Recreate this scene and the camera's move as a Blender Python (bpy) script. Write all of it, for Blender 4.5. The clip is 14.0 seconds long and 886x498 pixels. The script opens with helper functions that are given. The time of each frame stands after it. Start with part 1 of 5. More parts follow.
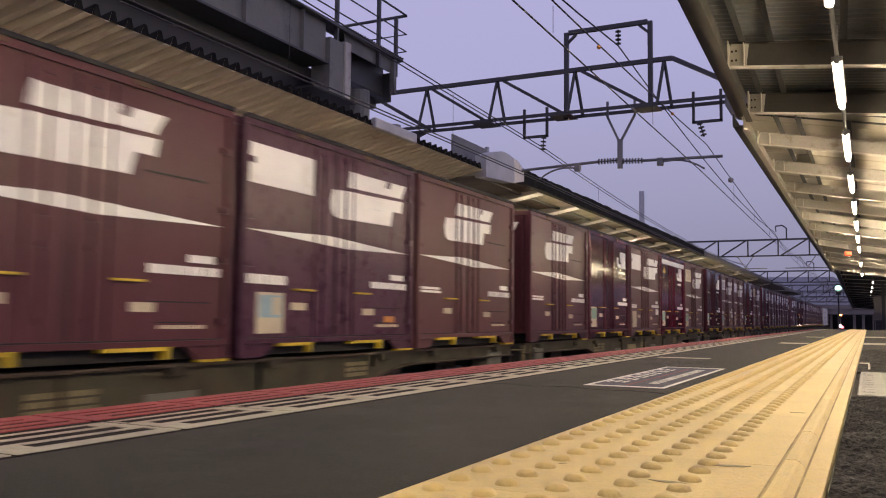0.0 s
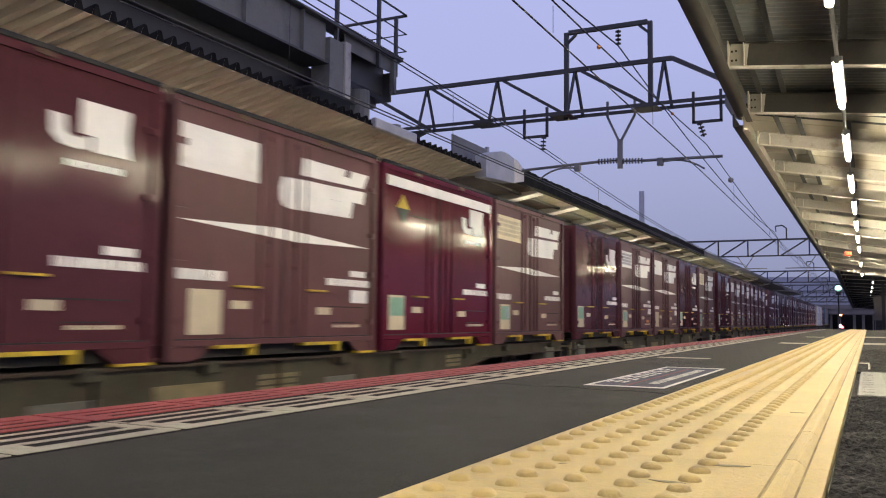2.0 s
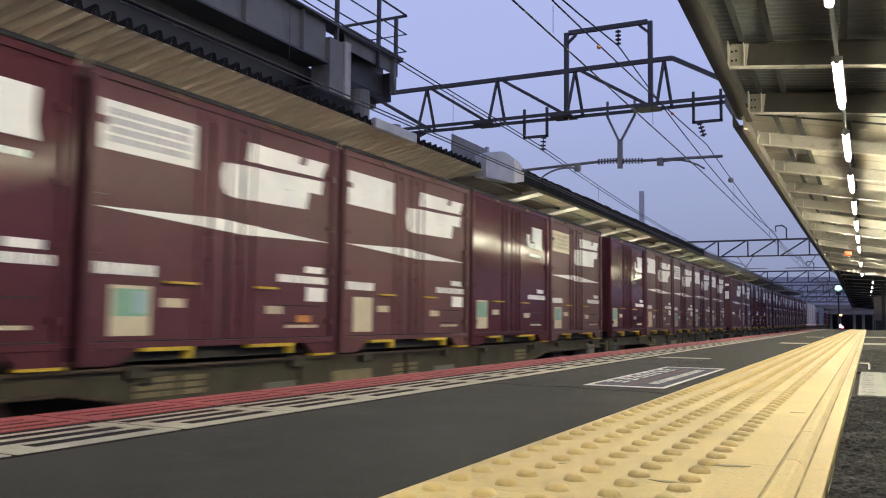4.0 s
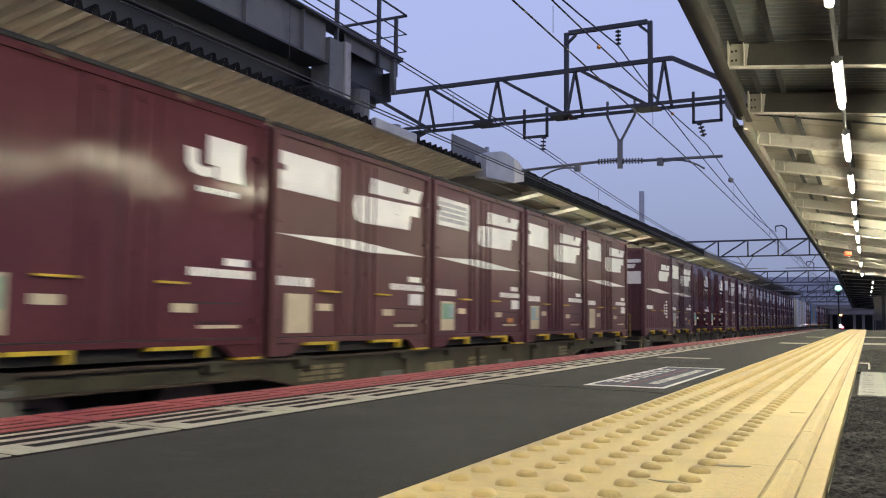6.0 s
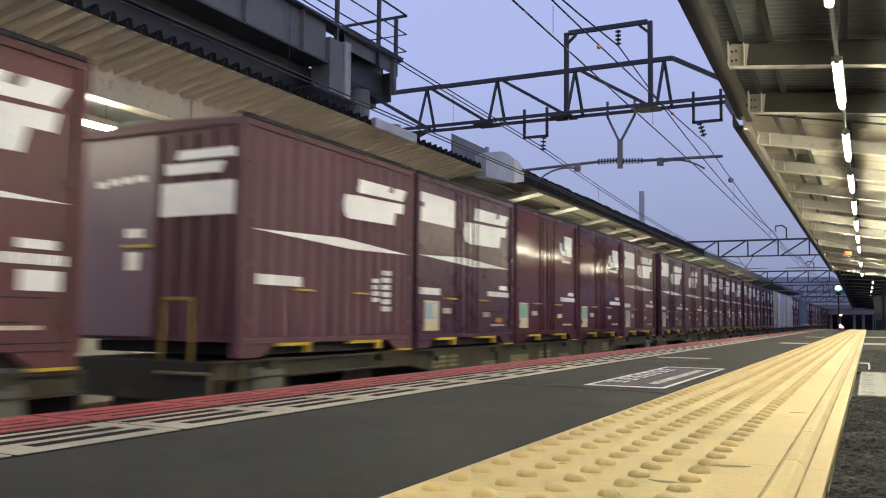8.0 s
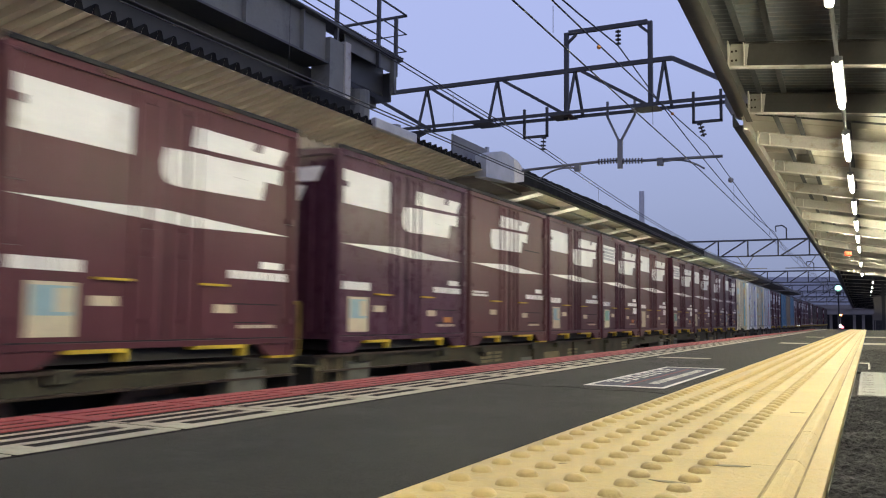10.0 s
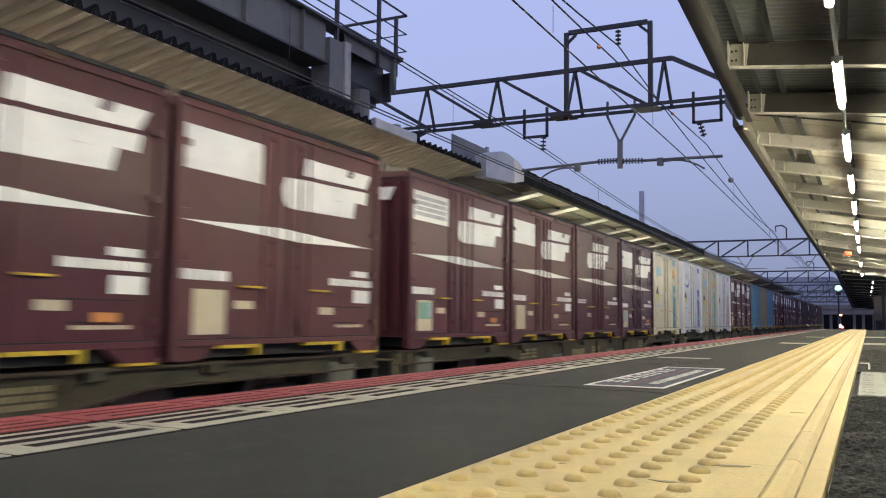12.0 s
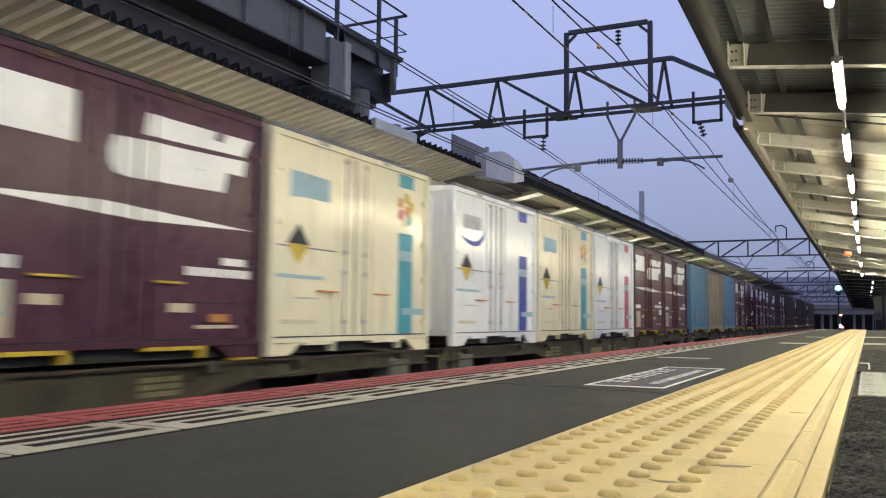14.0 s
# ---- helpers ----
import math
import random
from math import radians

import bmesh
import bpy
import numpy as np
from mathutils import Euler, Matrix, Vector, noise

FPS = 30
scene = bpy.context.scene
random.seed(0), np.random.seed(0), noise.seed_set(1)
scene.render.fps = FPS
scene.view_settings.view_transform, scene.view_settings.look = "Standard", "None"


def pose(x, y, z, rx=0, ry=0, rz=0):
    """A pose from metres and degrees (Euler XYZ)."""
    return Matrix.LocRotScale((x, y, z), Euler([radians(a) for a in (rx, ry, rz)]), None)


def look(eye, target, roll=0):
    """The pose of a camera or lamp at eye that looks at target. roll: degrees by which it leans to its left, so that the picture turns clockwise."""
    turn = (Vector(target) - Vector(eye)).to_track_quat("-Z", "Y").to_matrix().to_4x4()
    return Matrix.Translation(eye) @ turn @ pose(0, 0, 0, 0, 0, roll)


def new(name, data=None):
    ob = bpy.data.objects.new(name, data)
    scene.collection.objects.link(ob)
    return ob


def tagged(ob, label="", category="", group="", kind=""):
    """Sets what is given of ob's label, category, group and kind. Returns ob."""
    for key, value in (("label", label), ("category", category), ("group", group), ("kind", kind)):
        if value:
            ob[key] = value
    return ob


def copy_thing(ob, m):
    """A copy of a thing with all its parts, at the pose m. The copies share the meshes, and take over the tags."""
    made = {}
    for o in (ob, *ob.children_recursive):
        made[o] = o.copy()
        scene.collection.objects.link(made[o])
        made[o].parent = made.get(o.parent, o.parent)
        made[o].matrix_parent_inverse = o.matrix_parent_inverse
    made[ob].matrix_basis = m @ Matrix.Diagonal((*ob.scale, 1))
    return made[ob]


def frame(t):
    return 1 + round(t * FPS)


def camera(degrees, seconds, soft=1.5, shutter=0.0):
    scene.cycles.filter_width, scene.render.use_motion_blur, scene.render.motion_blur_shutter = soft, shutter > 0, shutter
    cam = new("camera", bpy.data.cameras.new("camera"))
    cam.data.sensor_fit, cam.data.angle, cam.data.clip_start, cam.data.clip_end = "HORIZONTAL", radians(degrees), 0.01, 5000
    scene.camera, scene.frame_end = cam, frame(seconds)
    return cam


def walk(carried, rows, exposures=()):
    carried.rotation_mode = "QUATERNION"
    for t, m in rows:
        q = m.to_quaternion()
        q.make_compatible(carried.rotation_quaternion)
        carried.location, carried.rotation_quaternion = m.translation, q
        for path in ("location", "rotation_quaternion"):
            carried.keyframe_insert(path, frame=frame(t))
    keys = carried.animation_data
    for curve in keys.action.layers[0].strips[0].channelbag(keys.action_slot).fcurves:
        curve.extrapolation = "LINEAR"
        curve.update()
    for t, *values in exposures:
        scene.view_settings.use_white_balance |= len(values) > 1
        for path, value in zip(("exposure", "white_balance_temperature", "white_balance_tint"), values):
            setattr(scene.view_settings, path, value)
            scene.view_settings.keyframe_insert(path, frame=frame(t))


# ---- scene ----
CAM_Z = 0.1744
cam = camera(55.09, 14.0, soft=1.1, shutter=0.5)
CAM_POSE = pose(0, 0, CAM_Z) @ look((0, 0, 0), (-0.44579, 0.89146, 0.08111), roll=0.636)
walk(cam, [(0.0, CAM_POSE), (14.0, CAM_POSE)],
     exposures=[(0.0, -0.16, 7700, 26), (0.5, -0.06, 7450, 23), (1.0, 0.04, 7250, 21), (3.0, 0.03, 6800, 13), (6.0, 0.05, 6700, 10), (14.0, 0.06, 6650, 9)])

# ---- world and light: dusk, after sunset ----
world = bpy.data.worlds.new("dusk")
scene.world = world
world.use_nodes = True
wn = world.node_tree.nodes
wl = world.node_tree.links
sky = wn.new("ShaderNodeTexSky")
sky.sky_type = "NISHITA"
sky.sun_disc = False
sky.sun_elevation = radians(1.0)
sky.sun_rotation = radians(150)
tone = wn.new("ShaderNodeMix")
tone.data_type = "RGBA"
tone.inputs[0].default_value = 0.88
wl.new(sky.outputs[0], tone.inputs[6])
tone.inputs[7].default_value = (4.5, 5.1, 8.8, 1)
wl.new(tone.outputs[2], wn["Background"].inputs[0])
wn["Background"].inputs[1].default_value = 0.1

# ---- materials ----
def mat(name, col, rough=0.6, metal=0.0, var=0.15, scale=3.0, bump=0.0, bscale=60.0, rand=0.0,
        dirt=None, dirt_amt=0.0, dscale=1.2, coat=0.0, stretch=None, fscale=None, fvar=None, spec=0.5):
    """A surface with a slow and a fine variation of its colour, fine relief, and patches of dirt."""
    m = bpy.data.materials.new(name)
    m.use_nodes = True
    n, l = m.node_tree.nodes, m.node_tree.links
    b = n["Principled BSDF"]
    b.inputs["Roughness"].default_value = rough
    b.inputs["Metallic"].default_value = metal
    b.inputs["Coat Weight"].default_value = coat
    b.inputs["Specular IOR Level"].default_value = spec
    tc = n.new("ShaderNodeTexCoord")
    mp = n.new("ShaderNodeMapping")
    if stretch:
        mp.inputs["Scale"].default_value = stretch
    l.new(tc.outputs["Object"], mp.inputs["Vector"])
    def tex(s, detail=4.0, r=0.6):
        t = n.new("ShaderNodeTexNoise")
        t.inputs["Scale"].default_value = s
        t.inputs["Detail"].default_value = detail
        t.inputs["Roughness"].default_value = r
        l.new(mp.outputs[0], t.inputs["Vector"])
        return t
    def mix(kind, fac, a, c):
        x = n.new("ShaderNodeMix")
        x.data_type = "RGBA"
        x.blend_type = kind
        for sock, val in ((x.inputs[0], fac), (x.inputs[6], a), (x.inputs[7], c)):
            if hasattr(val, "is_linked"):
                l.new(val, sock)
            else:
                sock.default_value = val
        return x.outputs[2]
    def ramp(src, lo, hi, a=(0, 0, 0, 1), c=(1, 1, 1, 1)):
        r = n.new("ShaderNodeValToRGB")
        r.color_ramp.elements[0].position, r.color_ramp.elements[1].position = lo, hi
        r.color_ramp.elements[0].color, r.color_ramp.elements[1].color = a, c
        l.new(src, r.inputs[0])
        return r.outputs[0]
    slow, fine = tex(scale), tex(fscale or scale * 14, 6.0, 0.7)
    fv = var * 0.7 if fvar is None else fvar
    out = mix("MULTIPLY", 1.0, (*col, 1), ramp(slow.outputs[0], 0.3, 0.7, (1 - var,) * 3 + (1,), (1 + var,) * 3 + (1,)))
    out = mix("MULTIPLY", 1.0, out, ramp(fine.outputs[0], 0.3, 0.7, (1 - fv,) * 3 + (1,), (1 + fv,) * 3 + (1,)))
    if rand:
        oi = n.new("ShaderNodeObjectInfo")
        out = mix("MULTIPLY", 1.0, out, ramp(oi.outputs["Random"], 0.0, 1.0, (1 - rand,) * 3 + (1,), (1 + rand,) * 3 + (1,)))
    if dirt:
        d = tex(dscale, 8.0, 0.72)
        out = mix("MIX", ramp(d.outputs[0], 0.62 - dirt_amt * 0.3, 0.72), out, (*dirt, 1))
    l.new(out, b.inputs["Base Color"])
    l.new(ramp(fine.outputs[0], 0.2, 0.8, (max(rough - 0.12, 0.03),) * 3 + (1,), (min(rough + 0.12, 1),) * 3 + (1,)), b.inputs["Roughness"])
    if bump:
        bp = n.new("ShaderNodeBump")
        bp.inputs["Strength"].default_value = bump
        bp.inputs["Distance"].default_value = 0.01
        l.new(tex(bscale, 5.0, 0.65).outputs[0], bp.inputs["Height"])
        l.new(bp.outputs[0], b.inputs["Normal"])
    return m

def glow(name, col, strength):
    m = bpy.data.materials.new(name)
    m.use_nodes = True
    b = m.node_tree.nodes["Principled BSDF"]
    b.inputs["Base Color"].default_value = (*col, 1)
    b.inputs["Emission Color"].default_value = (*col, 1)
    b.inputs["Emission Strength"].default_value = strength
    return m

ASPHALT = mat("asphalt", (0.036, 0.0355, 0.029), 0.8, spec=0.3, var=0.3, scale=2.4, bump=0.8, bscale=190, dirt=(0.05, 0.05, 0.044), dirt_amt=0.35, dscale=7, fscale=300, fvar=0.98)
OLD_ASPHALT = mat("worn_asphalt", (0.036, 0.035, 0.031), 0.9, spec=0.25, var=0.35, scale=6, bump=1.0, bscale=90, fscale=110, fvar=0.7, dirt=(0.13, 0.125, 0.115), dirt_amt=0.35, dscale=14)
CONCRETE = mat("concrete", (0.3, 0.29, 0.27), 0.85, var=0.2, scale=2.0, bump=0.4, bscale=90, dirt=(0.14, 0.13, 0.12), dirt_amt=0.3)
YELLOW_TILE = mat("yellow_tactile", (0.57, 0.43, 0.17), 0.5, var=0.08, scale=5, bump=0.3, bscale=120, fscale=55, fvar=0.1, rand=0.05, dirt=(0.33, 0.26, 0.13), dirt_amt=0.02, dscale=38)
WORN_WHITE = mat("worn_white_paint", (0.38, 0.355, 0.285), 0.75, spec=0.3, var=0.2, scale=5, bump=0.2, bscale=120, dirt=(0.16, 0.15, 0.14), dirt_amt=0.25, dscale=16)
WORN_RED = mat("worn_red_paint", (0.27, 0.048, 0.048), 0.7, spec=0.3, var=0.2, scale=5, bump=0.2, bscale=120, dirt=(0.12, 0.05, 0.05), dirt_amt=0.25, dscale=16)
EDGE_DARK = mat("edge_tile_dark", (0.014, 0.0125, 0.011), 0.9, spec=0.1, var=0.25, scale=6, bump=0.3, bscale=120)
BALLAST = mat("ballast", (0.09, 0.08, 0.07), 0.95, var=0.45, scale=8, bump=1.0, bscale=18)
RAIL_STEEL = mat("rail_steel", (0.2, 0.15, 0.12), 0.45, 0.8, var=0.2, scale=4)
MAROON = mat("maroon_paint", (0.097, 0.032, 0.04), 0.34, spec=0.22, var=0.14, scale=1.1, bump=0.05, bscale=14, rand=0.12, dirt=(0.085, 0.036, 0.034), dirt_amt=0.3, dscale=1.4, stretch=(1, 1, 0.35))
BROWN = mat("faded_maroon_paint", (0.118, 0.047, 0.049), 0.4, spec=0.22, var=0.14, scale=1.1, bump=0.05, bscale=14, rand=0.12, dirt=(0.1, 0.052, 0.042), dirt_amt=0.3, dscale=1.4, stretch=(1, 1, 0.35))
PURPLE = mat("purple_paint", (0.078, 0.03, 0.05), 0.3, spec=0.22, var=0.1, scale=1.1, bump=0.05, bscale=14, rand=0.1, dirt=(0.075, 0.036, 0.042), dirt_amt=0.4, dscale=1.4, stretch=(1, 1, 0.35))
WINE = mat("glossy_wine_paint", (0.112, 0.015, 0.029), 0.1, var=0.08, scale=1.1, bump=0.05, bscale=4, rand=0.05, spec=0.18)
GLOSS_MAROON = mat("glossy_maroon_paint", (0.1, 0.034, 0.042), 0.1, var=0.1, scale=1.1, bump=0.05, bscale=4, rand=0.08, spec=0.13)
CREAM = mat("cream_paint", (0.86, 0.79, 0.57), 0.2, var=0.06, scale=1.1, bump=0.25, bscale=3, dirt=(0.7, 0.62, 0.45), dirt_amt=0.2, dscale=2, stretch=(1, 1, 0.3))
WHITE_PAINT = mat("white_paint", (0.9, 0.91, 0.9), 0.2, var=0.06, scale=1.1, bump=0.25, bscale=3, dirt=(0.74, 0.72, 0.68), dirt_amt=0.18, dscale=2, stretch=(1, 1, 0.3))
BLUE_BOX = mat("blue_paint", (0.09, 0.24, 0.36), 0.45, var=0.15, scale=1.2, dirt=(0.2, 0.16, 0.1), dirt_amt=0.4, dscale=1.6, stretch=(1, 1, 0.12))
TAN_BOX = mat("tan_paint", (0.34, 0.27, 0.16), 0.5, var=0.15, scale=1.2, dirt=(0.16, 0.09, 0.05), dirt_amt=0.45, dscale=1.6, stretch=(1, 1, 0.12))
MARK_WHITE = mat("white_marking", (0.92, 0.9, 0.85), 0.5, var=0.07, scale=2, dirt=(0.72, 0.66, 0.58), dirt_amt=0.2, dscale=3)
LABEL_CREAM = mat("cream_label", (0.6, 0.52, 0.36), 0.5, var=0.1, scale=4)
LABEL_GREEN = mat("green_label", (0.22, 0.42, 0.3), 0.5, var=0.1, scale=6)
LABEL_ORANGE = mat("orange_label", (0.6, 0.24, 0.06), 0.5, var=0.1, scale=6)
LABEL_BLUE = mat("pale_blue_label", (0.3, 0.45, 0.5), 0.5, var=0.1, scale=6)
MARK_TEXT = mat("dark_lettering", (0.16, 0.16, 0.2), 0.6, var=0.1)
YELLOW_PAINT = mat("yellow_paint", (0.6, 0.42, 0.03), 0.5, var=0.15, scale=4, dirt=(0.2, 0.14, 0.04), dirt_amt=0.2, dscale=5)
TEAL_PAINT = mat("teal_paint", (0.04, 0.3, 0.38), 0.4, var=0.08)
COBALT_PAINT = mat("cobalt_paint", (0.02, 0.04, 0.32), 0.4, var=0.08)
PINK_PAINT = mat("rose_paint", (0.5, 0.08, 0.12), 0.4, var=0.08)
BLACK_PAINT = mat("black_paint", (0.012, 0.012, 0.013), 0.5, var=0.1)
WAGON_PAINT = mat("wagon_grime", (0.05, 0.047, 0.03), 0.7, spec=0.3, var=0.35, scale=2.2, bump=0.2, bscale=40, dirt=(0.07, 0.046, 0.03), dirt_amt=0.4, dscale=2)
WAGON_DARK = mat("undercarriage", (0.016, 0.015, 0.014), 0.75, var=0.3, scale=3, dirt=(0.04, 0.03, 0.022), dirt_amt=0.3, dscale=3)
EQUIP_GREY = mat("equipment_grey", (0.12, 0.122, 0.1), 0.65, var=0.25, scale=3, dirt=(0.08, 0.07, 0.06), dirt_amt=0.35, dscale=3)
STEEL_DARK = mat("dark_painted_steel", (0.042, 0.044, 0.046), 0.5, 0.1, var=0.15, scale=2, bump=0.08, bscale=40)
STEEL_GREY = mat("grey_painted_steel", (0.17, 0.175, 0.18), 0.5, 0.1, var=0.14, scale=2, dirt=(0.11, 0.09, 0.07), dirt_amt=0.25, dscale=3)
STEEL_LIGHT = mat("pale_painted_steel", (0.42, 0.4, 0.36), 0.5, 0.0, var=0.12, scale=2, dirt=(0.25, 0.19, 0.13), dirt_amt=0.25, dscale=4)
GIRDER = mat("bridge_girder_paint", (0.165, 0.17, 0.16), 0.6, 0.0, spec=0.3, var=0.12, scale=1.0, dirt=(0.085, 0.085, 0.085), dirt_amt=0.3, dscale=1.5)
SHEET_BEIGE = mat("beige_roof_sheet", (0.52, 0.48, 0.41), 0.55, 0.0, var=0.08, scale=1.2, dirt=(0.4, 0.35, 0.28), dirt_amt=0.25, dscale=2)
SHEET_FOLDED = mat("beige_folded_sheet", (0.62, 0.57, 0.48), 0.6, var=0.05, scale=0.8, fvar=0.02, spec=0.3, dirt=(0.45, 0.39, 0.3), dirt_amt=0.05, dscale=1.2)
SHEET_GREY = mat("grey_roof_sheet", (0.15, 0.16, 0.17), 0.5, 0.0, spec=0.3, var=0.12, scale=1.2, dirt=(0.2, 0.18, 0.15), dirt_amt=0.25, dscale=2)
GALV = mat("galvanised_sheet", (0.42, 0.43, 0.45), 0.45, 0.5, var=0.12, scale=2.5)
ROOF_BLACK = mat("blackened_roof_edge", (0.016, 0.016, 0.015), 0.95, spec=0.08, var=0.4, scale=4, bump=0.6, bscale=30)
INSULATOR = mat("brown_insulator", (0.03, 0.025, 0.025), 0.3, var=0.1)
CABLE = mat("overhead_cable", (0.02, 0.02, 0.022), 0.5, 0.3, var=0.1)
SIGN_RED = glow("lit_orange_sign", (1.0, 0.1, 0.04), 0.75)
TUBE = glow("fluorescent_tube", (1.0, 0.945, 0.7), 130.0)
TUBE_FAR = glow("far_fluorescent_tube", (1.0, 0.94, 0.68), 420.0)
TUBE_DIM = glow("dim_far_tube", (1.0, 0.97, 0.85), 7.0)
SIGNAL_GREEN = glow("green_signal_lens", (0.45, 1.0, 0.75), 1.9)
HEADLAMP = glow("headlamp_lens", (1.0, 0.9, 0.95), 60.0)
LAMP_RED = glow("red_lamp_lens", (1.0, 0.05, 0.08), 18.0)
LAMP_ORANGE = glow("orange_lamp_lens", (1.0, 0.35, 0.1), 12.0)
FAR_WALL = mat("far_station_wall", (0.2, 0.185, 0.175), 0.8, var=0.2, scale=0.3)
FAR_DARK = mat("far_dark_steel", (0.018, 0.018, 0.018), 0.8, var=0.2, scale=0.3)
HILL = mat("far_hills", (0.2, 0.21, 0.24), 0.95, var=0.2, scale=0.01)

# white paint of plates and cap; on the flanges it stands for lamplight
WHITE_LIT_STEEL = mat("white_painted_steel", (0.66, 0.64, 0.58), 0.45, var=0.1, scale=2, dirt=(0.4, 0.3, 0.2), dirt_amt=0.2, dscale=5)
COVER_STEEL = mat("worn_cover_steel", (0.1, 0.1, 0.095), 0.5, 0.0, var=0.3, scale=6, dirt=(0.12, 0.11, 0.1), dirt_amt=0.35, dscale=18)
# near black: the dark inside the open roof ridges, put into colour
RIDGE_SHADE = mat("dark_closure_sheet", (0.01, 0.01, 0.011), 0.95, 0.0, var=0.2, scale=4, spec=0.02)
NEAR_RAFTER = mat("dark_brown_grey_steel", (0.06, 0.057, 0.052), 0.55, var=0.15, scale=2, spec=0.3, dirt=(0.08, 0.06, 0.045), dirt_amt=0.2, dscale=3)
DIM_BOARD = mat("dim_roof_board", (0.19, 0.165, 0.13), 0.75, var=0.2, scale=1.5, dirt=(0.12, 0.1, 0.08), dirt_amt=0.3, dscale=2)
RUST_EDGE = mat("rusty_steel_edge", (0.055, 0.038, 0.027), 0.75, var=0.3, scale=3, spec=0.3, dirt=(0.05, 0.035, 0.025), dirt_amt=0.3, dscale=4)
STENCIL = mat("dull_khaki_stencil", (0.19, 0.16, 0.085), 0.7, var=0.25, scale=6)
PANEL_CREAM = mat("yellowed_white_panel", (0.8, 0.71, 0.48), 0.5, var=0.1, scale=3, dirt=(0.6, 0.5, 0.33), dirt_amt=0.25, dscale=4)
TAN_PRINT = mat("tan_print", (0.62, 0.54, 0.37), 0.6, var=0.2, scale=6)
PANEL_PRINT = mat("faded_grey_print", (0.5, 0.49, 0.5), 0.6, var=0.2, scale=5)
GRIME = mat("dark_yellow_grime", (0.3, 0.22, 0.1), 0.8, var=0.4, scale=9)

# ---- mesh helpers ----
def box(bm, x0, y0, z0, x1, y1, z1, bevel=0.0):
    """A block between two corners."""
    r = bmesh.ops.create_cube(bm, size=1.0, matrix=Matrix.Translation(((x0 + x1) / 2, (y0 + y1) / 2, (z0 + z1) / 2)) @ Matrix.Diagonal((abs(x1 - x0), abs(y1 - y0), abs(z1 - z0), 1)))
    if bevel:
        edges = list({e for v in r["verts"] for e in v.link_edges})
        bmesh.ops.bevel(bm, geom=edges, offset=bevel, segments=1, affect="EDGES", profile=0.5)
    return bm

def block(x0, y0, z0, x1, y1, z1, bevel=0.0):
    return box(bmesh.new(), x0, y0, z0, x1, y1, z1, bevel)

def beam(bm, a, b, w, h=None):
    """A bar of rectangular section from a to b."""
    a, b = Vector(a), Vector(b)
    d = b - a
    m = Matrix.Translation((a + b) / 2) @ d.to_track_quat("Y", "Z").to_matrix().to_4x4() @ Matrix.Diagonal((w, d.length, h or w, 1))
    bmesh.ops.create_cube(bm, size=1.0, matrix=m)
    return bm

def rod(bm, a, b, r, n=8, r2=None):
    """A round bar from a to b."""
    a, b = Vector(a), Vector(b)
    d = b - a
    m = Matrix.Translation((a + b) / 2) @ d.to_track_quat("Z", "Y").to_matrix().to_4x4()
    bmesh.ops.create_cone(bm, cap_ends=True, segments=n, radius1=r, radius2=r if r2 is None else r2, depth=d.length, matrix=m)
    return bm

def plate(bm, pts, thick, axis):
    """A flat piece: the outline pts, pushed along the vector axis by thick."""
    vs = [bm.verts.new(p) for p in pts]
    f = bm.faces.new(vs)
    r = bmesh.ops.extrude_face_region(bm, geom=[f])
    bmesh.ops.translate(bm, verts=[v for v in r["geom"] if isinstance(v, bmesh.types.BMVert)], vec=Vector(axis) * thick)
    bmesh.ops.recalc_face_normals(bm, faces=bm.faces[:])
    return bm

def mesh_of(name, bm, material, smooth=False):
    me = bpy.data.meshes.new(name)
    bm.normal_update()
    bm.to_mesh(me)
    bm.free()
    for m in material if isinstance(material, (list, tuple)) else [material]:
        me.materials.append(m)
    if smooth:
        for p in me.polygons:
            p.use_smooth = True
    return me

def part(name, bm, material, parent, label="", smooth=False):
    """One mesh object under a thing or a part."""
    ob = new(name, mesh_of(name, bm, material, smooth))
    ob.parent = parent
    return tagged(ob, label)

def thing(name, label, category, m=None, group="", kind=""):
    ob = new(name)
    ob.empty_display_size = 0.2
    if m is not None:
        ob.matrix_basis = m
    return tagged(ob, label, category, group, kind)

def solid(name, bm, material, label, category, group="", kind="", smooth=False):
    """A thing that is one mesh."""
    return tagged(new(name, mesh_of(name, bm, material, smooth)), label, category, group, kind)

def wire(name, pts, r, material, label, category, group=""):
    """A cable along points."""
    cu = bpy.data.curves.new(name, "CURVE")
    cu.dimensions = "3D"
    cu.bevel_depth = r
    cu.bevel_resolution = 1
    sp = cu.splines.new("POLY")
    sp.points.add(len(pts) - 1)
    for p, c in zip(sp.points, pts):
        p.co = (*c, 1)
    cu.materials.append(material)
    return tagged(new(name, cu), label, category, group)
# ---- ground, tracks and platforms ----
RAIL_Z = -1.27
NEAR_TRACK, TRAIN_TRACK, FAR_TRACK = -2.85, -6.96, -10.9
EDGE_X = -1.294

bm = bmesh.new()
xs = [-900, -60, -12, -10, -8, -6, -4, -2.6, 60, 900]
ys = [-60, -10, 0, 20, 60, 120, 300, 1500]
grid = [[bm.verts.new((x, y, -1.5)) for x in xs] for y in ys]
for j in range(len(ys) - 1):
    for i in range(len(xs) - 1):
        bm.faces.new((grid[j][i], grid[j][i + 1], grid[j + 1][i + 1], grid[j + 1][i]))
solid("ground", bm, BALLAST, "dark gravel ground under the tracks", "ground", kind="structure")

